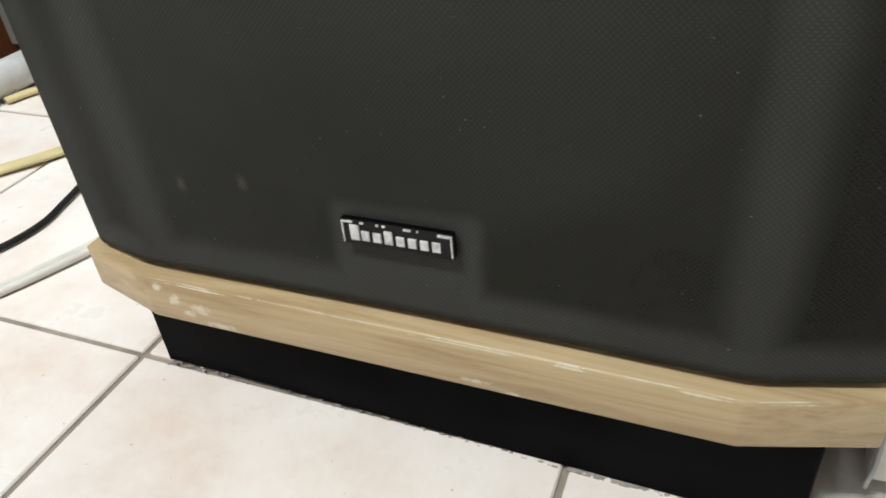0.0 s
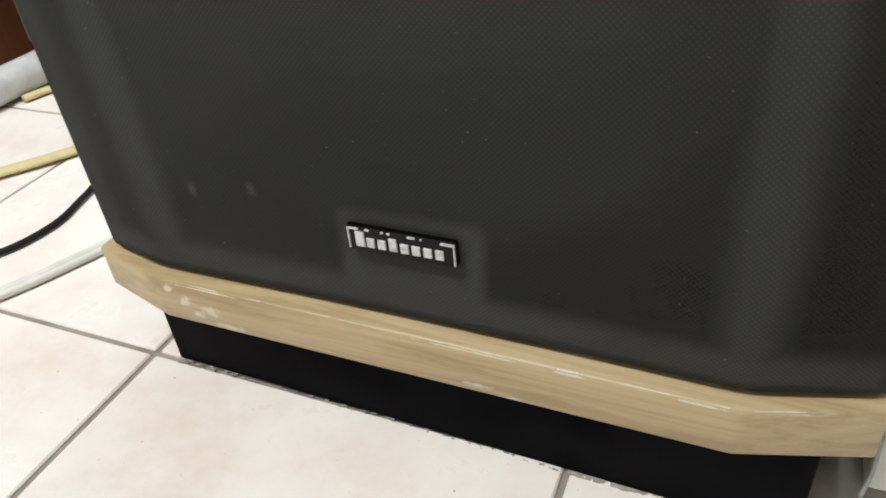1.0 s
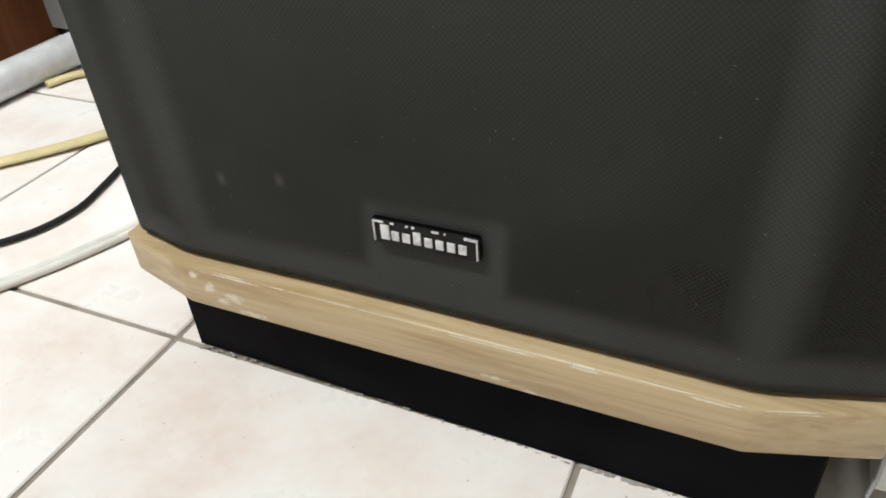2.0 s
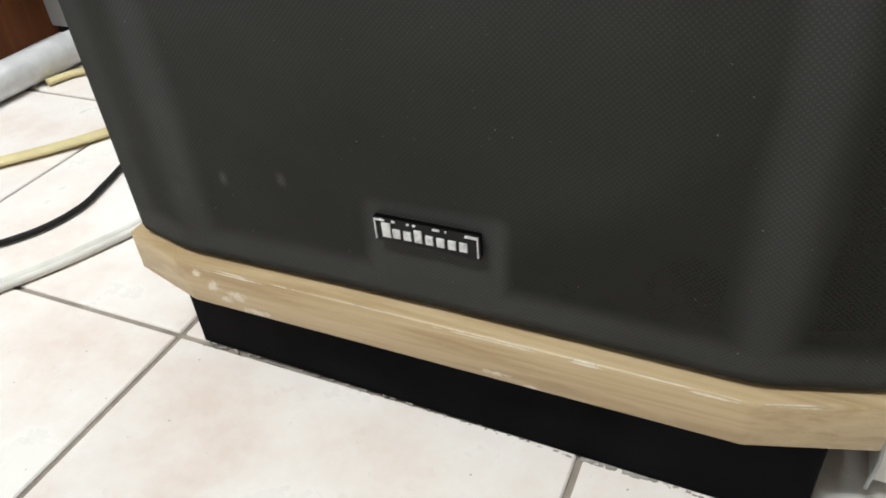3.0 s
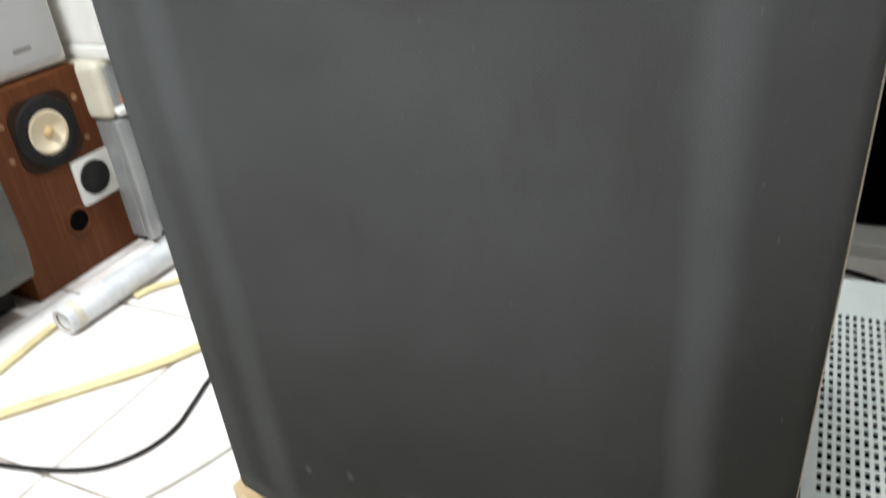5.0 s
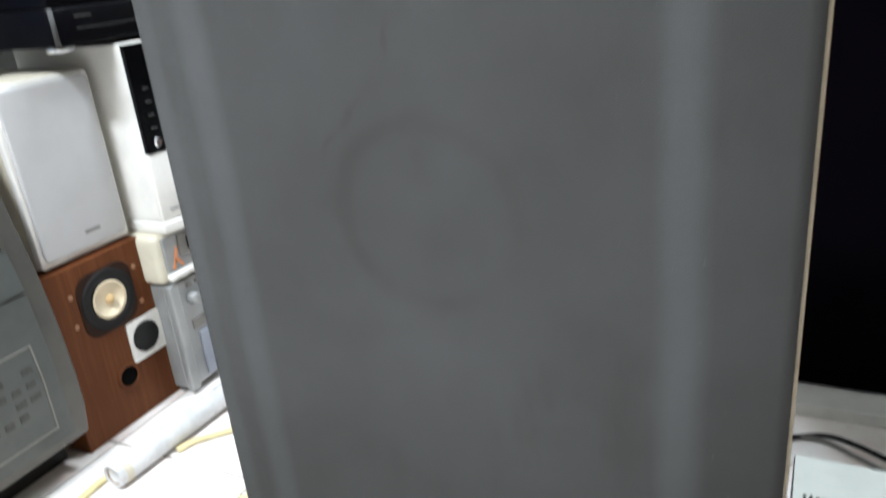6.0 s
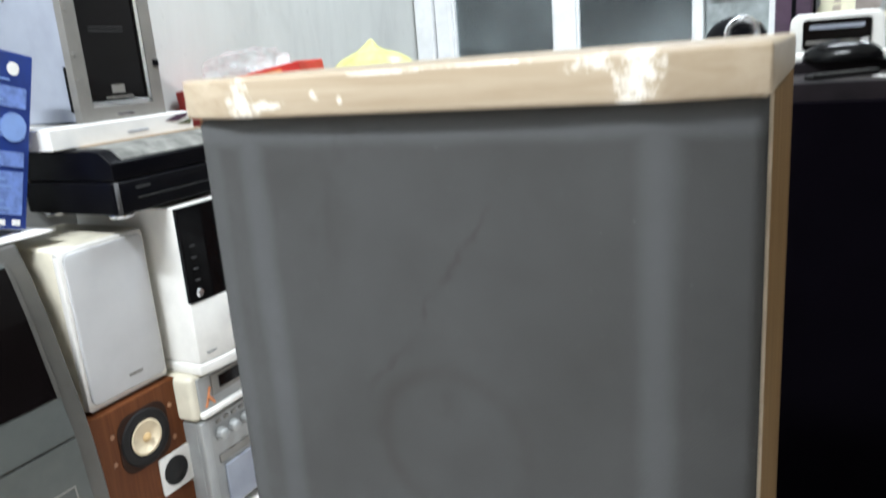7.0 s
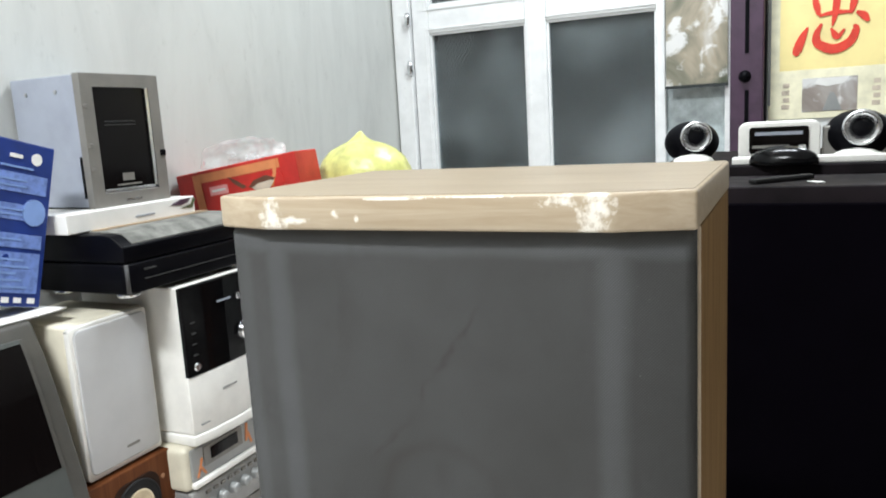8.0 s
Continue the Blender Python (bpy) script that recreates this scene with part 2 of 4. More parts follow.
M_TOP = wood("oak_top_board", (0.464, 0.388, 0.288), (0.4, 0.324, 0.228), (0.336, 0.26, 0.172), worn=[(-0.152, 0.860, 0.013, 0.020), (-0.130, 0.857, 0.020, 0.004), (0.153, 0.866, 0.014, 0.024), (0.126, 0.872, 0.018, 0.006), (-0.082, 0.862, 0.004, 0.004), (-0.06, 0.858, 0.003, 0.003), (-0.03, 0.8755, 0.03, 0.0014), (0.05, 0.8765, 0.04, 0.0012)], worn_colour=(0.80, 0.765, 0.69))
# oak darkened and kept matt: the side's shade is put into its colour
M_SIDE = wood("shaded_oak_side", (0.25, 0.158, 0.073), (0.205, 0.124, 0.055), (0.155, 0.092, 0.038), along=(0, 0, 1), rough=0.65)
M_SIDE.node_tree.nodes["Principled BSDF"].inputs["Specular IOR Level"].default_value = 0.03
M_PLINTH = painted("black_plinth", (0.0024, 0.0021, 0.0032), 0.6, vary=0.2, spec=0.05)
M_CLOTH = grille_cloth()
M_FRAME = painted("grey_grille_frame", (0.30, 0.31, 0.315), 0.7)
M_RING = painted("dark_driver_metal", (0.05, 0.05, 0.05), 0.6)
M_BLACK = painted("black_plastic", (0.0022, 0.0022, 0.0036), 0.42, spec=0.07)
M_GLOSS = painted("gloss_black", (0.003, 0.003, 0.0035), 0.10, bump=0.0, spec=0.2)
M_MATT = painted("black_cloth", (0.0014, 0.0009, 0.0022), 0.95, fine=420, bump=0.25, spec=0.03)
M_DARKTOP = painted("dusty_black_top", (0.009, 0.006, 0.008), 0.6, vary=0.35, spec=0.15)
M_WHITE = painted("white_plastic", (0.81, 0.80, 0.76), 0.35, vary=0.06)
M_CREAM = painted("yellowed_plastic", (0.66, 0.62, 0.50), 0.45, vary=0.08)
M_WGRILLE = painted("white_mesh", (0.52, 0.525, 0.53), 0.6, vary=0.03, fine=600, bump=0.4)
M_SILVER = painted("silver_plastic", (0.35, 0.36, 0.355), 0.35, 0.35, vary=0.06)
M_GREY = painted("warm_grey_plastic", (0.2244, 0.2156, 0.198), 0.4, 0.25, vary=0.08)
M_UNIT = painted("dull_silver_panel", (0.088, 0.096, 0.091), 0.4, 0.25, vary=0.08)
M_SHELL = painted("dark_silver_shell", (0.092, 0.088, 0.079), 0.38, 0.3, vary=0.08)
M_SCREW = painted("dull_brass_screw", (0.32, 0.16, 0.08), 0.5)
M_PLATE = painted("dark_brown_frame", (0.030, 0.013, 0.007), 0.7, spec=0.2)
M_PRINT = painted("grey_print", (0.055, 0.056, 0.050), 0.5, vary=0.2, scale=200)
M_EDGE = painted("bare_wood_edge", (0.72, 0.656, 0.528), 0.6, vary=0.25, scale=60)
M_STRIP = painted("pale_bare_wood", (0.56, 0.47, 0.345), 0.6, vary=0.12, scale=40)
M_CRUMB = painted("old_mortar", (0.40, 0.375, 0.34), 0.9, vary=0.25, scale=90)
M_LID = painted("smoked_lid", (0.0022, 0.0022, 0.0036), 0.3, spec=0.08, bump=0)
M_CHROME = painted("chrome", (0.75, 0.76, 0.78), 0.14, 1.0, vary=0.05, bump=0)
M_MARK = painted("silver_print", (0.70, 0.70, 0.70), 0.4, 0.0, vary=0.2, scale=300)
M_STEEL = painted("painted_steel", (0.68, 0.71, 0.66), 0.4, 0.0, vary=0.06)
M_PALE = painted("pale_blue_steel", (0.3256, 0.352, 0.4136), 0.4, 0.1, vary=0.05)
M_WALNUT = wood("walnut_veneer", (0.140, 0.048, 0.016), (0.114, 0.037, 0.0115), (0.090, 0.028, 0.009), along=(0, 0, 1), rough=0.55)
M_WALNUT.node_tree.nodes["Principled BSDF"].inputs["Specular IOR Level"].default_value = 0.15
M_CONE = painted("cream_paper_cone", (0.74, 0.63, 0.44), 0.7, vary=0.08)
M_GOLD = painted("tan_dust_cap", (0.60, 0.42, 0.20), 0.5)
M_HOLE = painted("port_shade_black", (0.003, 0.003, 0.003), 0.9, spec=0.05, bump=0)
M_RUBBER = painted("rubber", (0.010, 0.0095, 0.0095), 0.65, spec=0.3)
M_TILE = tile_glaze()
M_GROUT = painted("grey_grout", (0.33, 0.29, 0.25), 0.9, vary=0.2, scale=30, bump=0.4)
M_PLASTER = plaster()
# for walls out of view, dark only to cut the bounced light
M_LOWBOUNCE = painted("low_bounce_wall", (0.22, 0.21, 0.19), 0.8, vary=0.1, scale=4)
M_PAINT = painted("white_wall_paint", (0.70, 0.71, 0.70), 0.7, vary=0.06, scale=4)
M_ALU = painted("white_enamelled_aluminium", (0.80, 0.81, 0.81), 0.3, vary=0.05)
M_GLASS = patterned_glass()
M_PURPLE = painted("dark_plum_paint", (0.060, 0.030, 0.058), 0.4, vary=0.15)
M_RED = painted("red_card", (0.55, 0.030, 0.022), 0.4, vary=0.15)
M_ORANGE = painted("orange_print", (0.70, 0.26, 0.10), 0.45)
M_PINK = painted("pink_print", (0.85, 0.38, 0.36), 0.5)
M_BROWN = painted("brown_print", (0.14, 0.055, 0.03), 0.5)
M_BLUE = painted("dark_blue_card", (0.012, 0.035, 0.20), 0.35, vary=0.15)
M_LBLUE = painted("light_blue_print", (0.17, 0.26, 0.60), 0.4, vary=0.2, scale=60)
M_PBLUE = painted("pale_blue_print", (0.22, 0.34, 0.66), 0.35)
M_PAPER = painted("white_paper", (0.80, 0.79, 0.76), 0.6, vary=0.05)
M_YELLOW = painted("yellow_poster", (0.95, 0.80, 0.36), 0.5, vary=0.1, scale=5)
M_POSTER_PALE = painted("pale_poster_edge", (0.92, 0.87, 0.64), 0.5)
M_BRUSH = painted("red_brush_ink", (0.75, 0.055, 0.03), 0.5)
M_YCABLE = painted("yellow_flat_cable", (0.72, 0.62, 0.33), 0.45, vary=0.12)
M_WCABLE = painted("white_cable_skin", (0.76, 0.75, 0.70), 0.4)
M_TUBE = painted("white_wrapped_paper", (0.70, 0.71, 0.72), 0.25, vary=0.12, scale=25)
M_CARD = painted("brown_cardboard", (0.34, 0.25, 0.16), 0.8)
M_YBAG = clear_film("yellow_bag_film", (0.95, 0.96, 0.30), 0.66, 0.3)
M_CBAG = clear_film("clear_bag_film", (0.88, 0.89, 0.90), 0.16, 0.12)
# pale and mostly opaque: bright reflections are put into the pane colour
M_PANE = clear_film("window_pane", (0.66, 0.74, 0.75), 0.72, 0.1)
# back room's darkness is put into this near black; plain hem bar too
M_DARKROOM = painted("unlit_room_and_hem_black", (0.03, 0.035, 0.035), 0.9)
M_LEAF = painted("green_print", (0.13, 0.15, 0.07), 0.45, vary=0.3, scale=30)
M_SKINTONE = painted("beige_print", (0.62, 0.53, 0.42), 0.45, vary=0.2, scale=30)


def mottled_print(name, stops):
    """A printed picture seen from afar: soft patches of several colours."""
    n = Nodes(name).set(0.4)
    v = n.coords()
    patch = n.noise(v, 4.5, 4, 0.55, 0.5)
    c = n.ramp(patch, stops)
    c = n.mix(n.ramp(n.noise(v, 11, 4, 0.55, 0.4), [(0.53, 0.0), (0.60, 0.85)]), c, (0.74, 0.74, 0.73))
    n.base(c)
    return n.mat


M_PICTURE = mottled_print("mottled_picture", [(0.36, (0.07, 0.08, 0.05)), (0.44, (0.20, 0.19, 0.14)), (0.52, (0.36, 0.31, 0.23)), (0.60, (0.52, 0.50, 0.46)), (0.70, (0.14, 0.12, 0.09))])
M_PHOTO_SMALL = mottled_print("small_photo", [(0.32, (0.16, 0.12, 0.10)), (0.48, (0.34, 0.30, 0.27)), (0.6, (0.50, 0.48, 0.47)), (0.7, (0.22, 0.18, 0.15))])
M_DUST = painted("dusty_grey_lid", (0.22, 0.22, 0.20), 0.7, vary=0.3, scale=20)
M_SCREEN = painted("dark_screen_glass", (0.004, 0.003, 0.003), 0.06, bump=0, spec=0.16)


# ---- building helpers ----
def mesh_of(name, bm, material, smooth=False):
    bmesh.ops.recalc_face_normals(bm, faces=bm.faces)
    me = bpy.data.meshes.new(name)
    for f in bm.faces:
        f.smooth = smooth
    bm.to_mesh(me)
    bm.free()
    me.materials.append(material)
    return me


def part(name, bm, material, parent, label="", smooth=False):
    ob = new(name, mesh_of(name, bm, material, smooth))
    ob.parent = parent
    return tagged(ob, label)


def thing(name, m, label, category, group="", kind=""):
    """An Empty at the thing's base."""
    ob = new(name)
    ob.empty_display_size = 0.05
    ob.matrix_world = m
    return tagged(ob, label, category, group, kind)


def solo(name, bm, material, m, label, category, group="", kind="", smooth=False):
    ob = new(name, mesh_of(name, bm, material, smooth))
    ob.matrix_world = m
    return tagged(ob, label, category, group, kind)


def box(x0, x1, y0, y1, z0, z1, bevel=0.0, segments=2, bm=None):
    own = bm is None
    bm = bm or bmesh.new()
    g = bmesh.ops.create_cube(bm, size=1)["verts"]
    for v in g:
        v.co = Vector(((x0 + x1) / 2 + v.co.x * (x1 - x0), (y0 + y1) / 2 + v.co.y * (y1 - y0), (z0 + z1) / 2 + v.co.z * (z1 - z0)))
    if bevel:
        edges = list({e for v in g for e in v.link_edges})
        bmesh.ops.bevel(bm, geom=edges, offset=bevel, segments=segments, affect="EDGES", profile=0.5)
    return bm


def prism(outline, low, high, axis="z", bevel=0.0, segments=2):
    """A polygon drawn out along one axis."""
    bm = bmesh.new()
    place = {"z": lambda a, b, c: (a, b, c), "y": lambda a, b, c: (a, c, b), "x": lambda a, b, c: (c, a, b)}[axis]
    ends = [[bm.verts.new(place(a, b, c)) for a, b in outline] for c in (low, high)]
    bm.faces.new(ends[0])
    bm.faces.new(ends[1])
    for i in range(len(outline)):
        j = (i + 1) % len(outline)
        bm.faces.new((ends[0][i], ends[0][j], ends[1][j], ends[1][i]))
    if bevel:
        bmesh.ops.recalc_face_normals(bm, faces=bm.faces)
        bmesh.ops.bevel(bm, geom=list(bm.edges), offset=bevel, segments=segments, affect="EDGES", profile=0.5)
    return bm


def turned(profile, x=0.0, y=0.0, z=0.0, axis="y", steps=32, bm=None, caps=True):
    """A shape of revolution: profile of (radius, along axis) from one end to the other."""
    bm = bm or bmesh.new()
    rings = []
    for r, h in profile:
        ring = []
        for i in range(steps if r > 1e-6 else 1):
            a = 2 * math.pi * i / steps
            p, q = r * math.cos(a), r * math.sin(a)
            ring.append(bm.verts.new({"y": (x + p, y + h, z + q), "z": (x + p, y + q, z + h), "x": (x + h, y + p, z + q)}[axis]))
        rings.append(ring)
    for a, b in zip(rings, rings[1:]):
        for i in range(steps):
            j = (i + 1) % steps
            if len(a) == 1 and len(b) > 1:
                bm.faces.new((a[0], b[i], b[j]))
            elif len(b) == 1 and len(a) > 1:
                bm.faces.new((a[i], a[j], b[0]))
            elif len(a) > 1:
                bm.faces.new((a[i], a[j], b[j], b[i]))
    for ring in (rings[0], rings[-1]):
        if caps and len(ring) > 1:
            bm.faces.new(ring)
    return bm


def smooth_line(points, steps=8):
    """Catmull-Rom through the points."""
    p = [Vector(q) for q in points]
    p = [p[0] * 2 - p[1], *p, p[-1] * 2 - p[-2]]
    out = []
    for i in range(1, len(p) - 2):
        for k in range(steps):
            t = k / steps
            a, b, c, d = p[i - 1:i + 3]
            out.append(0.5 * (2 * b + (c - a) * t + (2 * a - 5 * b + 4 * c - d) * t * t + (3 * b - a - 3 * c + d) * t ** 3))
    out.append(p[-2])
    return out


def sweep(points, w, h, sides=10, steps=8):
    """A cable of oval section, w wide and h high, along the points."""
    bm, line, rings = bmesh.new(), smooth_line(points, steps), []
    for i, p in enumerate(line):
        d = (line[min(i + 1, len(line) - 1)] - line[max(i - 1, 0)]).normalized()
        side = d.cross(Vector((0, 0, 1)))
        side = side.normalized() if side.length > 1e-4 else Vector((1, 0, 0))
        up = side.cross(d)
        rings.append([bm.verts.new(p + side * (w / 2 * math.cos(2 * math.pi * k / sides)) + up * (h / 2 * math.sin(2 * math.pi * k / sides))) for k in range(sides)])
    for a, b in zip(rings, rings[1:]):
        for k in range(sides):
            j = (k + 1) % sides
            bm.faces.new((a[k], a[j], b[j], b[k]))
    bm.faces.new(rings[0])
    bm.faces.new(rings[-1])
    return bm


def rounded(w, h, r, steps=5, x=0.0, z=0.0):
    """Outline of a rounded rectangle."""
    out = []
    for cx, cz, a0 in ((w / 2 - r, h / 2 - r, 0), (-w / 2 + r, h / 2 - r, 90), (-w / 2 + r, -h / 2 + r, 180), (w / 2 - r, -h / 2 + r, 270)):
        for k in range(steps + 1):
            a = radians(a0 + 90 * k / steps)
            out.append((x + cx + r * math.cos(a), z + cz + r * math.sin(a)))
    return out


def framed(w0, h0, w1, h1, y0, y1, x=0.0, z=0.0):
    """A flat rectangular frame with a hole through it, in the x-z plane."""
    bm = bmesh.new()
    rows = []
    for y in (y0, y1):
        rows.append([[bm.verts.new((x + sx * w / 2, y, z + sz * h / 2)) for sx, sz in ((-1, -1), (1, -1), (1, 1), (-1, 1))] for w, h in ((w0, h0), (w1, h1))])
    for i in range(4):
        j = (i + 1) % 4
        for o, n in ((rows[0][0], rows[0][1]), (rows[1][0], rows[1][1]), (rows[0][0], rows[1][0]), (rows[0][1], rows[1][1])):
            bm.faces.new((o[i], o[j], n[j], n[i]))
    return bm


def crumpled(bm, amount, scale):
    for v in bm.verts:
        v.co += noise.noise_vector(v.co * scale) * amount
    return bm


def crumbled(bm):
    return crumpled(bm, 0.0006, 700)


WEST = -1.15      # wall behind the stacks
NORTH = 2.15      # wall with the glazed door
EAST, SOUTH, HIGH = 2.9, -2.8, 2.7


def stack(front, y, z, turn=0.0):
    """Pose of a thing that stands by the west wall and faces into the room."""
    return pose(front, y, z, 0, 0, 90 + turn)


# ---- the room ----
floor = solo("floor", box(WEST, EAST, SOUTH, NORTH, -0.06, -0.0025), M_GROUT, pose(0, 0, 0), "grey grout bed under pale ceramic floor tiles", "floor", kind="structure")
solo("wall_west", box(WEST - 0.12, WEST, SOUTH, NORTH + 0.12, -0.06, HIGH), M_PLASTER, pose(0, 0, 0), "grey white plaster wall with vertical streaks", "wall", kind="structure")
solo("wall_east", box(EAST, EAST + 0.12, SOUTH, NORTH + 0.12, -0.06, HIGH), M_LOWBOUNCE, pose(0, 0, 0), "plain unseen wall, darkened to cut bounced light", "wall", kind="structure")
solo("wall_south", box(WEST, EAST, SOUTH - 0.12, SOUTH, -0.06, HIGH), M_LOWBOUNCE, pose(0, 0, 0), "plain unseen wall, darkened to cut bounced light", "wall", kind="structure")
solo("ceiling", box(WEST - 0.12, EAST + 0.12, SOUTH - 0.12, NORTH + 0.12, HIGH, HIGH + 0.1), M_PAINT, pose(0, 0, 0), "plain white ceiling", "ceiling", kind="structure")
DOOR_L, DOOR_R, DOOR_TOP = -1.140, 0.115, 2.2
north = thing("wall_north", pose(0, 0, 0), "white painted wall round a glazed double door", "wall", kind="structure")
part("wall_left", box(WEST, DOOR_L, NORTH, NORTH + 0.12, -0.06, HIGH), M_PAINT, north)
part("wall_right", box(DOOR_R, EAST, NORTH, NORTH + 0.12, -0.06, HIGH), M_PAINT, north)
part("wall_head", box(DOOR_L, DOOR_R, NORTH, NORTH + 0.12, DOOR_TOP, HIGH), M_PAINT, north)
back = thing("back_room", pose(0, 0, 0), "unlit room behind the glazed door, darkness put into its walls", "room", kind="structure")
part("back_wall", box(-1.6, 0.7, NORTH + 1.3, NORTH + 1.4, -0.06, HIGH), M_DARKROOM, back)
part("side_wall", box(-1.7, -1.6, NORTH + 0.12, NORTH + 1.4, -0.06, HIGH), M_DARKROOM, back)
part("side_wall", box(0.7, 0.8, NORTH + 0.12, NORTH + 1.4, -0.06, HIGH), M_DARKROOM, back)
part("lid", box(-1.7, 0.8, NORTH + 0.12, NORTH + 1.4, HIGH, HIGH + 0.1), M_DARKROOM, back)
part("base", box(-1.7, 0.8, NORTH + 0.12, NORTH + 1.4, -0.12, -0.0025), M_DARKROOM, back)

door = thing("door_1", pose(0, NORTH, 0), "white aluminium door with dark patterned glass panes", "door", kind="structure")
part("door_frame", box(DOOR_L, -1.070, -0.02, 0.10, 0, DOOR_TOP, 0.004), M_ALU, door)
part("door_frame", box(DOOR_R - 0.03, DOOR_R, -0.02, 0.10, 0, DOOR_TOP, 0.004), M_ALU, door)
part("stile", box(-1.066, -0.996, 0.0, 0.06, 0.02, DOOR_TOP, 0.004), M_ALU, door)
part("stile", box(-0.606, -0.526, 0.0, 0.06, 0.02, DOOR_TOP, 0.004), M_ALU, door)
part("stile", box(-0.137, -0.107, -0.005, 0.06, 0.02, DOOR_TOP, 0.004), M_ALU, door)
for x0, x1 in ((-0.996, -0.606), (-0.526, -0.137)):
    for z0, z1 in ((0.02, 0.12), (0.62, 0.70), (1.282, 1.385), (2.12, 2.2)):
        part("rail", box(x0, x1, 0.002, 0.058, z0, z1, 0.004), M_ALU, door)
    for z0, z1 in ((0.12, 0.62), (0.70, 1.282), (1.385, 2.12)):
        part("pane", box(x0 - 0.004, x1 + 0.004, 0.026, 0.032, z0 - 0.004, z1 + 0.004), M_GLASS, door, "dark frosted patterned glass").visible_shadow = False
        part("bead", framed(x1 - x0 + 0.034, z1 - z0 + 0.034, x1 - x0 + 0.024, z1 - z0 + 0.024, -0.0022, 0.003, (x0 + x1) / 2, (z0 + z1) / 2), M_ALU, door)
        part("bead", framed(x1 - x0, z1 - z0, x1 - x0 - 0.016, z1 - z0 - 0.016, 0.012, 0.026, (x0 + x1) / 2, (z0 + z1) / 2), M_ALU, door)
part("pane", box(-0.107, DOOR_R - 0.03, 0.03, 0.036, 0.02, DOOR_TOP), M_PANE, door, "pale side light glass, reflections put into its colour").visible_shadow = False
for z in (1.154, 1.338, 0.5):
    hinge = part("hinge", turned([(0.0, -0.028), (0.009, -0.026), (0.012, -0.01), (0.012, 0.01), (0.009, 0.026), (0.0, 0.028)], -1.072, -0.026, z, "z", 14), M_CHROME, door, smooth=True)
    part("hinge_leaf", box(-1.100, -1.070, -0.024, -0.018, z - 0.02, z + 0.02, 0.002), M_ALU, hinge)

post = thing("shelf_upright", pose(0.157, NORTH - 0.104, 0), "dark plum painted upright with slots and a round knob", "post")
part("body", box(-0.050, 0.050, 0, 0.10, 0, 2.1, 0.006), M_PURPLE, post)
for z0, z1 in ((0.86, 0.985), (1.10, 1.36), (1.48, 1.75)):
    part("slot", box(-0.006, 0.006, -0.003, 0.004, z0, z1), M_BLACK, post)
part("knob", turned([(0.0, -0.022), (0.010, -0.021), (0.0155, -0.012), (0.0155, -0.004), (0.019, 0.0)], -0.006, 0, 1.028, "y", 20), M_BLACK, post, "round black knob", True)
part("edge_strip", box(0.0505, 0.057, 0.02, 0.10, 0, 2.1), M_BLACK, post)

# ---- large loudspeaker ----
CX = 0.0015        # middle of its front
spk = thing("floor_speaker", pose(CX, 0, 0), "large oak veneered loudspeaker with dusty black cloth grille", "loudspeaker")
HW, DEEP = 0.2275, 0.322


def board(inset=0.0):
    """Plan of the top and base boards: the front corners are cut off."""
    return [(-HW + inset, DEEP), (-HW + inset, 0.0165 + inset), (-0.1685, inset), (0.1665, inset), (HW - inset, 0.0185 + inset), (HW - inset, DEEP)]


part("plinth", prism([(-0.1960, DEEP - 0.03), (-0.1960, 0.0185), (-0.10, 0.0172), (0.02, 0.0150), (0.11, 0.0128), (0.205, 0.0115), (0.205, DEEP - 0.03)], 0.0, 0.0620, bevel=0.001, segments=1), M_PLINTH, spk, "matt black plinth")
base_ob = part("base_board", prism(board(), 0.0620, 0.0924, bevel=0.0016, segments=2), M_BASE, spk, "scuffed pale oak board with chipped corner", True)
for x0, x1 in ((-0.163, -0.092), (-0.088, 0.022), (0.026, 0.081), (0.082, 0.093), (0.094, 0.162)):
    part("worn_edge", sweep([(x0 + (x1 - x0) * k / 4, 0.0007 + 0.0002 * (k % 2), 0.0917 + 0.0001 * ((k * 7) % 3)) for k in range(5)], 0.0013 if x1 - x0 < 0.02 else 0.0007, 0.0013 if x1 - x0 < 0.02 else 0.0007, 6, 3), M_EDGE, base_ob, "bare worn edge line", True)
part("worn_edge", sweep([(0.172, 0.0023, 0.0916), (0.188, 0.0072, 0.0917), (0.205, 0.0124, 0.0915)], 0.0008, 0.0008, 6, 3), M_EDGE, base_ob, "bare worn edge line", True)
part("top_board", prism(board(), 0.8475, 0.8785, bevel=0.003, segments=3), M_TOP, spk, "pale oak board with worn white chipped edge", True)
# added sheet that carries the darkened top colour
part("top_tone_sheet", prism(board(0.0031), 0.8786, 0.8790), M_TOPFACE, spk, "thin oak sheet, darkened to offset the overhead light")
part("edge_strip", box(0.2200, 0.2264, 0.0445, 0.0500, 0.0930, 0.8468, 0.0008, 1), M_STRIP, spk, "bare pale front edge of the side")
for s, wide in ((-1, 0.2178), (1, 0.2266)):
    part("side_panel", box(min(s * wide, s * 0.2135), max(s * wide, s * 0.2135), 0.0502, DEEP - 0.002, 0.0935, 0.847, 0.001, 1), M_SIDE, spk, "oak veneer side with its shade put into the brown")
part("back_panel", box(-0.213, 0.213, DEEP - 0.02, DEEP - 0.004, 0.097, 0.847), M_PLINTH, spk)
baffle = part("baffle", box(-0.213, 0.213, 0.045, 0.063, 0.094, 0.847), M_PLINTH, spk)


def frame_bar(x0, x1, z0, z1):
    part("grille_bar", box(x0, x1, 0.0115, 0.024, z0, z1, 0.002, 1), M_FRAME, spk)


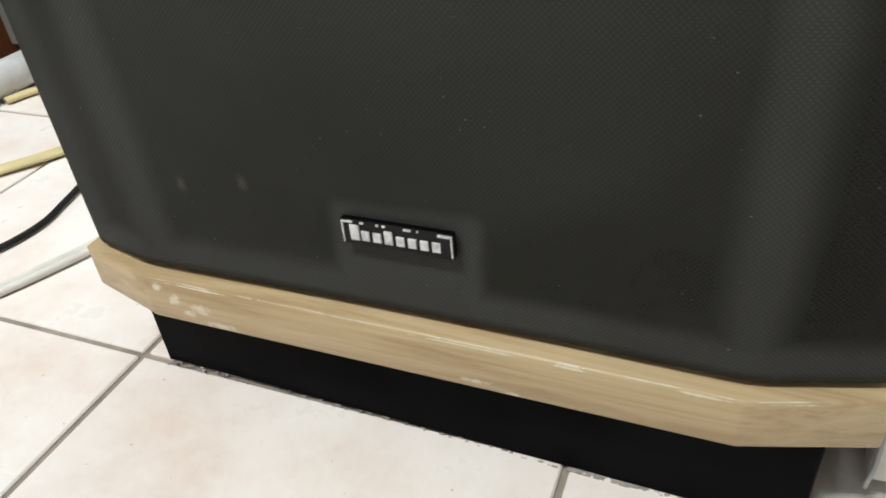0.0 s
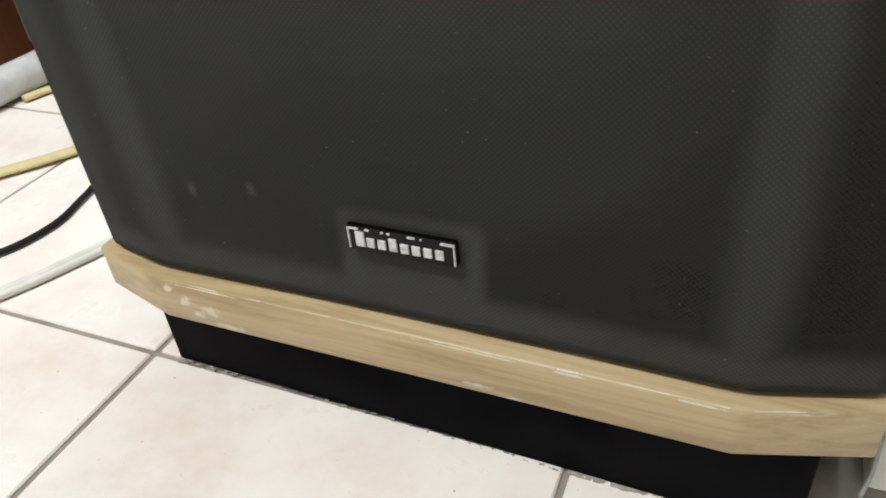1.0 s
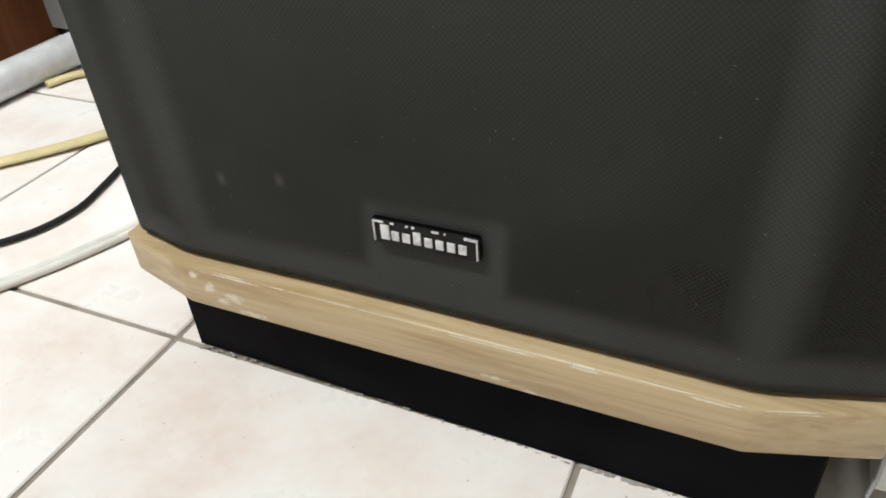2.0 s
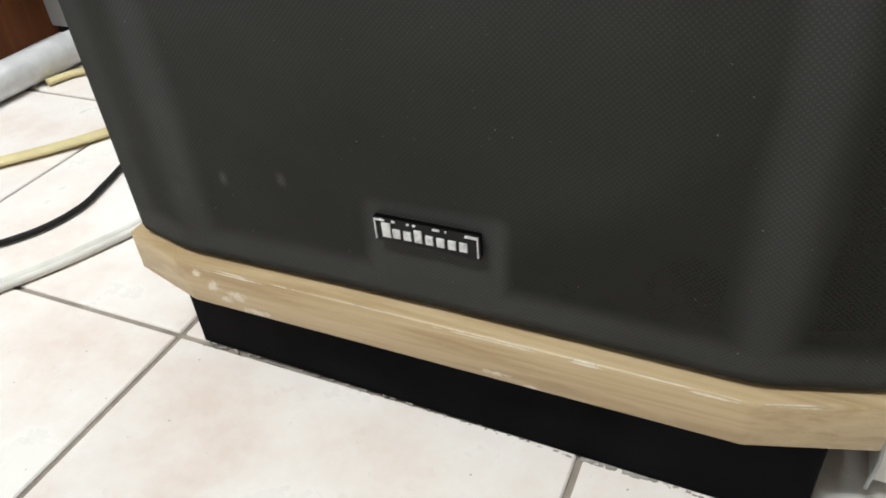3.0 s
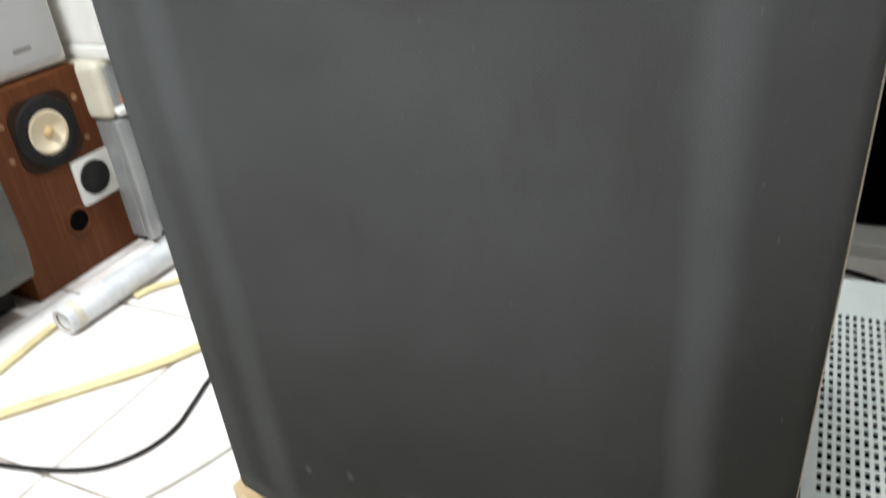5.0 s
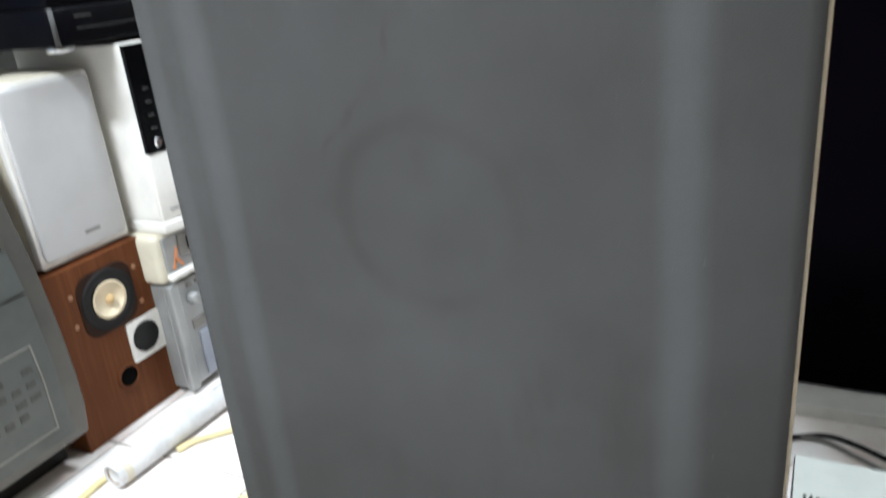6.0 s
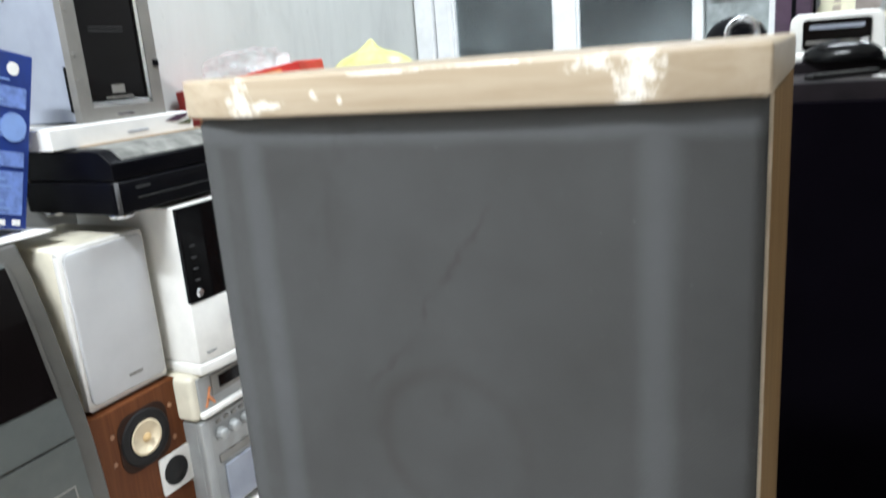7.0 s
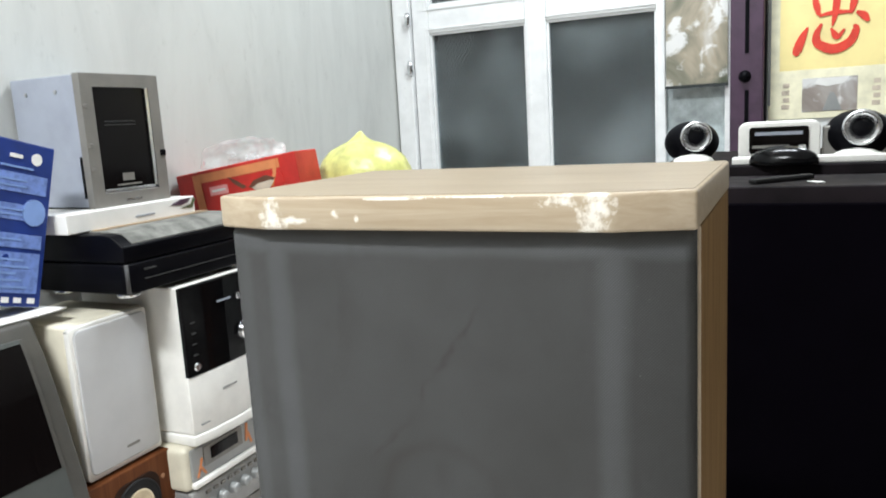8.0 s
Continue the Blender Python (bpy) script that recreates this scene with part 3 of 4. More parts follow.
frame_bar(-0.170, -0.142, 0.099, 0.844)
frame_bar(0.146, 0.174, 0.099, 0.844)
frame_bar(-0.142, 0.146, 0.099, 0.117)
frame_bar(-0.142, 0.146, 0.826, 0.844)
frame_bar(-0.036, 0.044, 0.117, 0.163)
for s in (-1, 1):
    for z0 in (0.099, 0.826):
        part("grille_bar", prism([(s * 0.176, 0.0125), (s * 0.176, 0.028), (s * 0.210, 0.04), (s * 0.210, 0.025)], z0, z0 + 0.018, bevel=0.001, segments=1), M_FRAME, spk)
cloth = bmesh.new()
cols = [(-0.2182, 0.050), (-0.2180, 0.0212), (-0.212, 0.0178), (-0.176, 0.0100), (-0.166, 0.0088), (-0.150, 0.0088), (-0.08, 0.0098), (0.0, 0.0102), (0.08, 0.0098), (0.148, 0.0088), (0.164, 0.0088), (0.174, 0.0102), (0.2165, 0.0225), (0.2238, 0.0252), (0.2243, 0.0440)]
grid = [[cloth.verts.new((x, y + (0.004 if i in (0, 12) else 0.0), z)) for x, y in cols] for i, z in enumerate([0.0952, 0.0972, 0.103, 0.2, 0.3, 0.4, 0.5, 0.6, 0.7, 0.8, 0.835, 0.8415, 0.846])]
for a, b in zip(grid, grid[1:]):
    for i in range(len(cols) - 1):
        cloth.faces.new((a[i], a[i + 1], b[i + 1], b[i]))
part("grille_cloth", cloth, M_CLOTH, spk, "dusty dark grey woven speaker cloth, frame bands and shade coloured in", True)
for x, z, r in ((0.01, 0.34, 0.128), (0.012, 0.585, 0.062), (0.03, 0.735, 0.045)):
    drv = part("driver_ring", turned([(r * 0.86, 0.0), (r, 0.0), (r, -0.006), (r * 0.93, -0.010), (r * 0.86, -0.006), (r * 0.86, 0.0)], x, 0.045, z, "y", 40, caps=False), M_RING, spk, smooth=True)
    part("driver_cone", turned([(r * 0.85, -0.004), (r * 0.75, -0.007), (r * 0.66, 0.0), (r * 0.3, -0.001), (r * 0.2, -0.006), (0.0, -0.010)], x, 0.044, z, "y", 40), M_BLACK, drv, smooth=True)
BADGE_X, BADGE_Z = 0.0022, 0.1468
badge = part("badge", prism(rounded(0.0592, 0.0145, 0.0008, 2, BADGE_X, BADGE_Z), 0.0055, 0.0085, "y"), M_GLOSS, spk, "small black name plate with silver marks")


def badge_bar(x, z, w, h):
    part("mark", box(BADGE_X + x - w / 2, BADGE_X + x + w / 2, 0.0046, 0.0058, BADGE_Z + z - h / 2, BADGE_Z + z + h / 2, 0.0002, 1), M_MARK, badge)


# corner marks, a row of plain bars for the brand and specks of worn print
for s in (-1, 1):
    badge_bar(s * 0.0285, 0.0, 0.0009, 0.0125)
badge_bar(-0.0272, 0.0058, 0.0020, 0.0010)
badge_bar(0.0248, 0.0055, 0.0062, 0.0013)
badge_bar(-0.0222, 0.0000, 0.0050, 0.0088)
for i in range(7):
    badge_bar(-0.0165 + i * 0.0062, -0.0014 + (0.0010 if i == 2 else 0), 0.0043, 0.0054 + (0.0020 if i == 2 else 0))
for x, w in ((-0.0243, 0.0032), (-0.0178, 0.0022), (-0.0095, 0.0014), (-0.006, 0.0016), (0.0062, 0.0040), (0.0115, 0.0008)):
    badge_bar(x, 0.0059, w, 0.0010)

# crumbs of old mortar along the plinth
crumbs = bmesh.new()
rng = random.Random(5)
for i in range(190):
    x = rng.choice((rng.uniform(0.085, 0.130), rng.uniform(-0.192, -0.160), rng.uniform(-0.19, 0.2), rng.uniform(-0.19, 0.2)))
    y = float(np.interp(x, (-0.1945, -0.0985, 0.0215, 0.1115, 0.2065), (0.0185, 0.0172, 0.0150, 0.0128, 0.0115))) - rng.uniform(-0.0006, 0.0022) * (1.0 if x > -0.155 else 1.9)
    r = rng.uniform(0.0003, 0.0009) * (1.5 if 0.085 < x < 0.13 else 1.0)
    box(x - r, x + r * rng.uniform(1.2, 3.6), y - r * 0.6, y + r * 0.6, -0.0004, r * rng.uniform(0.5, 1.0), bm=crumbs)
solo("mortar_crumbs", crumbled(crumbs), M_CRUMB, pose(0, 0, 0), "crumbs of pale mortar along the black plinth", "debris", kind="stuff")

# ---- things by the west wall ----
BW, BH = 0.224, 0.322
brown = thing("bookshelf_speaker", stack(-0.840, 0.393, 0), "small walnut veneered loudspeaker without grille on the floor", "loudspeaker")
part("body", box(-BW / 2, BW / 2, 0, 0.26, 0, BH, 0.002), M_WALNUT, brown, "reddish brown wood veneer box")
ring = part("driver", turned([(0.0, 0.002), (0.054, 0.002), (0.054, -0.004), (0.050, -0.006), (0.047, -0.0045), (0.044, -0.007), (0.039, -0.007), (0.035, -0.003), (0.0, -0.002)], 0.0, 0, 0.242, "y", 40), M_RUBBER, brown, "black driver surround", True)
part("cone", turned([(0.0345, -0.0045), (0.034, -0.0055), (0.014, 0.0), (0.013, 0.0)], 0.0, -0.001, 0.242, "y", 40), M_CONE, ring, "cream paper cone", True)
part("dust_cap", turned([(0.0135, -0.001), (0.0115, -0.003), (0.010, -0.003), (0.0085, -0.006), (0.004, -0.009), (0.0, -0.0095)], 0.0, -0.001, 0.242, "y", 24), M_GOLD, ring, "tan dust cap", True)
plate = part("tweeter_plate", prism(rounded(0.076, 0.076, 0.004, 3, 0.055, 0.143), -0.004, 0.001, "y"), M_WHITE, brown, "square white tweeter plate")
part("dome", turned([(0.0285, -0.0035), (0.0285, -0.006), (0.026, -0.0065), (0.022, -0.0045), (0.013, -0.006), (0.006, -0.0085), (0.0, -0.009)], 0.052, 0, 0.144, "y", 32), M_RUBBER, plate, "black tweeter dome", True)
# flat disc: the shade inside the port is put into its black
port = part("port", turned([(0.0, -0.0008), (0.0185, -0.0008), (0.0185, 0.0)], -0.002, 0, 0.089, "y", 28), M_HOLE, brown, "flat black disc with the bass port's shade in its colour")
part("port_ring", turned([(0.0182, -0.001), (0.0195, -0.003), (0.0235, -0.003), (0.025, 0.0)], -0.001, 0, 0.089, "y", 28, caps=False), M_WALNUT, port, smooth=True)
for x, z in ((0.067, 0.274), (-0.070, 0.222), (0.066, 0.208), (-0.066, 0.274)):
    part("screw", turned([(0.0, -0.0015), (0.004, -0.0015), (0.005, 0.0)], x, 0, z, "y", 12), M_SCREW, brown)
part("driver_plate", prism(rounded(0.114, 0.114, 0.030, 6, 0.0, 0.242), -0.002, 0.0005, "y", 0.001, 1), M_PLATE, brown, "dark brown square driver frame")

wsp = thing("satellite_speaker", stack(-0.855, 0.394, BH), "white loudspeaker with pale mesh front stacked on the walnut speaker", "loudspeaker")
part("body", box(-0.088, 0.088, 0.010, 0.215, 0.004, 0.298, 0.006, 3), M_CREAM, wsp, "yellowed cream plastic case", True)
part("front_frame", prism(rounded(0.176, 0.290, 0.008, 5, 0, 0.150), 0.0, 0.014, "y", 0.002, 2), M_WHITE, wsp, smooth=True)
part("mesh", prism(rounded(0.164, 0.274, 0.012, 6, 0.001, 0.152), -0.005, 0.002, "y", 0.003, 3), M_WGRILLE, wsp, "pale grey white mesh grille", True)
part("logo_bar", box(0.000, 0.030, -0.0062, -0.004, 0.0385, 0.0435), M_GREY, wsp, "small grey name bar")
for x in (-0.07, 0.07):
    for y in (0.03, 0.19):
        part("foot", box(x - 0.008, x + 0.008, y - 0.008, y + 0.008, 0.0, 0.0045), M_RUBBER, wsp)

SY = 0.614        # middle of the stereo pile
low = thing("silver_receiver", stack(-0.795, SY, 0), "silver audio receiver with a row of knobs under the pile", "audio receiver")
part("body", box(-0.130, 0.130, 0.012, 0.28, 0.012, 0.226, 0.003), M_SILVER, low)
part("front_panel", box(-0.131, 0.131, 0.0, 0.014, 0.014, 0.225, 0.004, 3), M_SILVER, low, "brushed silver front")
part("side_trim", box(-0.133, -0.112, -0.006, 0.010, 0.010, 0.2285, 0.004, 3), M_SILVER, low, "rounded silver end trim", True)
part("cassette_door", box(-0.085, 0.10, -0.005, 0.002, 0.022, 0.115, 0.003), M_PALE, low, "pale silver door flap")
part("display", box(-0.095, 0.11, -0.003, 0.002, 0.124, 0.142, 0.001), M_GREY, low)
for i in range(6):
    part("knob", turned([(0.0, -0.016), (0.010, -0.015), (0.0115, -0.010), (0.012, -0.002), (0.0135, 0.0)], -0.083 + i * 0.036, -0.001, 0.186, "y", 20), M_SILVER, low, smooth=True)
for i in range(9):
    part("button", box(-0.09 + i * 0.022, -0.077 + i * 0.022, -0.004, 0.001, 0.209, 0.216, 0.001, 1), M_GREY, low)
for x in (-0.11, 0.11):
    part("foot", box(x - 0.012, x + 0.012, 0.03, 0.06, 0, 0.0125), M_RUBBER, low)
    part("foot", box(x - 0.012, x + 0.012, 0.22, 0.25, 0, 0.0125), M_RUBBER, low)

tape = thing("cassette_player", stack(-0.795, SY, 0.2300), "off-white radio cassette player with orange printed label", "cassette player")
part("body", box(-0.137, 0.137, 0.002, 0.25, 0.0, 0.0938, 0.012, 4), M_CREAM, tape, "off-white plastic case", True)
part("face", box(-0.122, 0.122, -0.002, 0.006, 0.018, 0.086, 0.003), M_SILVER, tape, "grey silver face")
lid = part("tape_window", box(-0.088, 0.03, -0.006, 0.0, 0.040, 0.082, 0.002), M_GREY, tape, "smoked tape window")
part("window_glass", box(-0.070, 0.012, -0.008, -0.005, 0.050, 0.075, 0.001), M_SCREEN, lid)
for k, (x, z, w, h, t) in enumerate(((-0.098, 0.047, 0.006, 0.030, 20), (-0.091, 0.033, 0.006, 0.022, -35), (-0.104, 0.032, 0.006, 0.020, 30), (0.046, 0.060, 0.008, 0.040, 8), (0.055, 0.045, 0.007, 0.03, -20))):
    bar = box(-w / 2, w / 2, -0.004, -0.0015, -h / 2, h / 2, 0.001, 1)
    bmesh.ops.transform(bar, matrix=pose(x, 0, z, 0, t, 0), verts=bar.verts)
    part("label_mark", bar, M_ORANGE, tape, "orange red printed shape")
part("chin", box(-0.125, 0.125, -0.010, 0.004, 0.004, 0.018, 0.005, 3), M_WHITE, tape, smooth=True)

ster = thing("mini_stereo", stack(-0.785, SY + 0.001, 0.3325), "white mini stereo with glossy black front panel", "stereo")
part("body", box(-0.113, 0.113, 0.006, 0.27, 0.014, 0.318, 0.003), M_WHITE, ster, "white plastic case")
part("lower_front", prism([(-0.113, 0.008), (-0.113, 0.0), (-0.06, -0.008), (0.0, -0.011), (0.06, -0.008), (0.113, 0.0), (0.113, 0.008)], 0.014, 0.134, bevel=0.002), M_WHITE, ster, "bowed white front", True)
part("base_skirt", prism([(-0.117, 0.20), (-0.117, -0.002), (-0.06, -0.012), (0.0, -0.015), (0.06, -0.012), (0.117, -0.002), (0.117, 0.20)], -0.0085, 0.013, bevel=0.003), M_WHITE, ster, smooth=True)
panel = part("black_panel", prism([(-0.1125, 0.007), (-0.1125, -0.002), (-0.06, -0.008), (0.0, -0.010), (0.06, -0.008), (0.1125, -0.002), (0.1125, 0.007)], 0.135, 0.316, bevel=0.0015), M_GLOSS, ster, "gloss black control panel")
part("volume_knob", turned([(0.0, -0.016), (0.017, -0.015), (0.0195, -0.010), (0.020, 0.0), (0.021, 0.002)], 0.055, -0.008, 0.190, "y", 28), M_CHROME, panel, "chrome volume knob", True)
part("jog_ring", turned([(0.0, -0.003), (0.007, -0.003), (0.009, 0.0)], -0.089, -0.005, 0.152, "y", 18), M_CHROME, panel)
for i in range(4):
    part("panel_mark", box(-0.096, -0.084, -0.0064, -0.004, 0.176 + i * 0.022, 0.178 + i * 0.022), M_RING, panel)
part("display_text", box(-0.02, 0.02, -0.0112, -0.009, 0.268, 0.272), M_PALE, panel)
part("chrome_button", box(0.038, 0.060, -0.013, -0.008, 0.262, 0.276, 0.002), M_CHROME, panel)
part("chrome_button", box(0.050, 0.066, -0.013, -0.007, 0.232, 0.244, 0.002), M_CHROME, panel)
part("name_bar", box(-0.03, 0.012, -0.0118, -0.0098, 0.086, 0.089), M_SILVER, ster)
part("name_bar", box(-0.095, -0.060, -0.0062, -0.0028, 0.030, 0.033), M_SILVER, ster)

TT = 0.6515
tt = thing("turntable", stack(-0.800, 0.571, TT), "black record player with dusty closed lid on the stereo pile", "record player")
part("plinth", prism([(-0.172, 0.24), (-0.172, 0.012), (-0.166, 0.002), (-0.15, 0.0), (0.17, 0.0), (0.17, 0.24)], 0.008, 0.064, bevel=0.004), M_BLACK, tt, "black plastic body", True)
part("groove", box(-0.13, 0.169, -0.0012, 0.003, 0.031, 0.0325), M_RING, tt)
part("lid", prism([(0.004, 0.0655), (0.002, 0.096), (0.030, 0.116), (0.06, 0.119), (0.24, 0.119), (0.24, 0.0655)], -0.170, 0.168, "x", 0.004, 3), M_LID, tt, "smoked plastic lid", True)
part("dust_sheet", prism([(0.006, 0.0980), (0.006, 0.1010), (0.030, 0.1178), (0.060, 0.1206), (0.236, 0.1206), (0.236, 0.1180), (0.062, 0.1180), (0.031, 0.1150)], -0.145, 0.1685, "x"), M_DUST, tt, "layer of pale grey dust")
for x in (-0.145, 0.145):
    for y in (0.03, 0.20):
        part("foot", turned([(0.0, 0.0), (0.020, 0.0), (0.022, 0.004), (0.020, 0.009), (0.0, 0.009)], x, y, -0.0005, "z", 20), M_CHROME, tt, "silver rubber foot", True)
part("lid_mark", box(-0.13, -0.10, -0.0012, 0.004, 0.048, 0.051), M_RING, tt)
# grey rod puts the highlight along the front corner into colour
part("corner_highlight", turned([(0.0, 0.0), (0.004, 0.0), (0.004, 0.056), (0.0, 0.056)], -0.1660, 0.0050, 0.008, "z", 12), M_RING, tt, "grey rod standing in for the corner's highlight", True)

flat = thing("flat_box", stack(-0.915, 0.533, TT + 0.1209), "flat white printed cardboard box under the small tower", "box")
part("carton", box(-0.152, 0.178, 0, 0.215, 0, 0.037, 0.002), M_PAPER, flat, "white glossy card")
part("print_patch", prism([(0.105, 0.024), (0.135, 0.033), (0.165, 0.034), (0.158, 0.026), (0.135, 0.021)], -0.0015, 0.001, "y"), M_PURPLE, flat, "dark printed shape")
part("print_patch", prism([(0.135, 0.015), (0.166, 0.021), (0.173, 0.034), (0.181, 0.030), (0.168, 0.012)], -0.0013, 0.001, "y"), M_LEAF, flat, "green printed shape")
part("print_line", box(0.01, 0.06, -0.0012, 0.001, 0.012, 0.015), M_PALE, flat)
torn = part("torn_flap", crumpled(box(-0.10, 0.20, -0.018, 0.03, -0.0002, 0.0018), 0.0002, 30), M_CARD, flat, "torn card edge")

pc = thing("media_tower", stack(-0.943, 0.571, TT + 0.1581) @ Matrix.Diagonal((0.965, 1.0, 1.02, 1.0)), "small grey tower with dark glass front and pale steel sides", "computer tower")
part("case", box(-0.100, 0.100, 0.014, 0.198, 0.003, 0.255, 0.002), M_PALE, pc, "pale blue grey steel case")
bez = part("bezel", framed(0.204, 0.257, 0.146, 0.206, 0.0, 0.018, 0.0, 0.1285), M_GREY, pc, "warm grey plastic bezel")
part("glass", box(-0.074, 0.062, 0.004, 0.012, 0.025, 0.232), M_SCREEN, bez, "dark reflective glass")
part("bright_strip", box(0.062, 0.071, -0.001, 0.012, 0.026, 0.231, 0.001, 1), M_CHROME, bez, "bright silver edge strip")
part("bright_strip", box(-0.072, 0.071, -0.001, 0.012, 0.0255, 0.034, 0.001, 1), M_CHROME, bez)
for z in (0.075, 0.195, 0.12):
    part("catch", box(-0.098, -0.090, -0.002, 0.004, z - 0.004, z + 0.004, 0.001, 1), M_GREY, bez)
part("catch", box(0.088, 0.101, -0.004, 0.004, 0.092, 0.104, 0.001, 1), M_BLACK, bez)
part("printed_mark", box(-0.020, 0.010, 0.0025, 0.005, 0.048, 0.063), M_GREY, bez)
part("printed_mark", box(-0.036, 0.028, 0.0025, 0.005, 0.039, 0.042), M_GREY, bez)
for z in (0.165, 0.158):
    part("printed_mark", box(-0.050, 0.03, 0.0025, 0.005, z, z + 0.0014), M_RING, bez)
part("name_bar", box(-0.02, 0.02, -0.0015, 0.002, 0.008, 0.012), M_CHROME, bez)
part("side_vent", box(-0.1025, -0.0995, 0.019, 0.026, 0.02, 0.10, 0.001, 1), M_BLACK, pc)
for y in (0.07, 0.155):
    part("screw", turned([(0.0, -0.003), (0.004, -0.002), (0.004, 0.0)], -0.1, y, 0.225, "x", 10), M_SILVER, pc)
for x in (-0.08, 0.08):
    part("foot", box(x - 0.01, x + 0.01, 0.03, 0.17, 0.0, 0.0032), M_RUBBER, pc)

UH = 0.642
unit = thing("silver_cabinet_unit", stack(-0.868, 0.128, 0), "silver appliance with dark glass door and printed lower panel", "appliance")


def front(z):
    """Its front bulges forward towards the bottom."""
    return float(np.interp(z, (0.055, 0.075, 0.20, 0.33, 0.43, 0.53, 0.60, UH), (-0.054, -0.069, -0.072, -0.058, -0.034, -0.010, 0.012, 0.030)))


def bulged(x0, x1, z0, z1, proud, back, bevel=0.0):
    heights = [z0 + (z1 - z0) * k / 10 for k in range(11)]
    return prism([(front(z) - proud, z) for z in heights] + [(back if back else front(z1) + 0.004, z1)] + ([(back, z0)] if back else [(front(z) + 0.004, z) for z in heights[::-1][1:]]), x0, x1, "x", bevel, 3)


part("base", box(-0.19, 0.130, 0.0, 0.24, 0, 0.060, 0.003), M_RUBBER, unit, "dark base")
part("body", bulged(-0.195, 0.145, 0.060, UH, 0.0, 0.25, 0.007), M_SHELL, unit, "dark silver shell with rounded corner", True)
lowp = part("lower_panel", bulged(-0.19, 0.112, 0.085, 0.326, 0.002, 0.0), M_UNIT, unit, "pale silver panel with printed diagram")
door_ob = part("door_panel", bulged(-0.19, 0.112, 0.331, 0.398, 0.002, 0.0), M_UNIT, unit, "silver door below the glass")
gl = part("glass_door", bulged(-0.17, 0.106, 0.398, 0.612, 0.003, 0.0), M_SCREEN, unit, "dark glass window")
part("door_rim", bulged(0.106, 0.1125, 0.398, 0.618, 0.0045, 0.0), M_SHELL, gl, "thin silver window rim")
part("door_rim", bulged(-0.17, 0.106, 0.612, 0.618, 0.0045, 0.0), M_UNIT, gl)


def on_panel(name, x0, x1, z0, z1, material):
    part(name, bulged(x0, x1, z0, z1, 0.0032, 0.0), material, lowp)


for x0, x1, z0, z1 in ((-0.15, 0.088, 0.252, 0.2545), (-0.15, 0.088, 0.108, 0.1105), (0.0855, 0.088, 0.1105, 0.252)):
    on_panel("panel_line", x0, x1, z0, z1, M_GREY)
for i in range(6):
    for j in range(4):
        if (i * 3 + j) % 5:
            on_panel("printed_mark", -0.06 + i * 0.024, -0.046 + i * 0.024 + 0.003 * (j % 2), 0.15 + j * 0.022, 0.160 + j * 0.022, M_PRINT)

cl = bmesh.new()
bmesh.ops.create_grid(cl, x_segments=26, y_segments=20, size=0.5)
for v in cl.verts:
    x, y = v.co.x * 0.34, v.co.y * 0.20
    edge = max(abs(v.co.x), abs(v.co.y)) * 2
    v.co = Vector((x, y, 0.004 + (0.036 * max(0.0, -v.co.x + 0.1) + 0.010 * noise.noise(Vector((x * 16, y * 16, 3)))) * (1 - edge ** 6) + 0.006 * (1 - edge)))
cloth_ob = solo("folded_cloth", cl, M_PAPER, stack(-1.005, 0.18, UH), "crumpled white cloth lying on the silver appliance", "cloth", smooth=True)
cloth_ob.modifiers.new("thickness", "SOLIDIFY").thickness = 0.003

blue = thing("blue_box", stack(-0.940, 0.321, UH + 0.008) @ pose(0, 0, 0, 0, 15.5, 0) @ Matrix.Diagonal((1.0, 1.0, 1.085, 1.0)), "dark blue product carton with pale text panels leaning askew", "box")
part("carton", box(-0.20, 0, 0, 0.075, 0, 0.268, 0.0015, 1), M_BLUE, blue, "glossy dark blue card")


def blue_print(x0, x1, z0, z1, material, name="print_panel"):
    part(name, box(x0, x1, -0.0022 if name == "text_bar" else -0.0012, 0.001, z0, z1), material, blue)


for z0, z1 in ((0.185, 0.216), (0.140, 0.166), (0.095, 0.118), (0.022, 0.088)):
    blue_print(-0.195, -0.010, z0, z1, M_LBLUE)
for i in range(5):
    blue_print(-0.18, -0.03 - 0.012 * (i % 3), 0.030 + i * 0.011, 0.0335 + i * 0.011, M_PBLUE, "text_bar")
for z in (0.203, 0.193, 0.155, 0.147, 0.107):
    blue_print(-0.185, -0.05, z, z + 0.003, M_PBLUE, "text_bar")
part("print_disc", turned([(0.0, -0.0022), (0.022, -0.0022), (0.022, 0.0)], -0.030, 0, 0.155, "y", 28), M_PBLUE, blue, "pale blue printed disc")
part("print_disc", turned([(0.0, -0.0016), (0.010, -0.0016), (0.010, 0.0)], -0.034, 0, 0.243, "y", 20), M_PAPER, blue, "small white emblem")
blue_print(-0.085, -0.062, 0.240, 0.246, M_PAPER, "text_bar")
blue_print(-0.10, -0.04, 0.224, 0.227, M_PBLUE, "text_bar")
for x in (-0.075, -0.052, -0.026):
    blue_print(x, x + 0.014, 0.006, 0.015, M_PAPER, "symbol")
part("print_disc", turned([(0.0, -0.0018), (0.006, -0.0018), (0.006, 0.0)], -0.075, 0, 0.078, "y", 14), M_BLUE, blue)

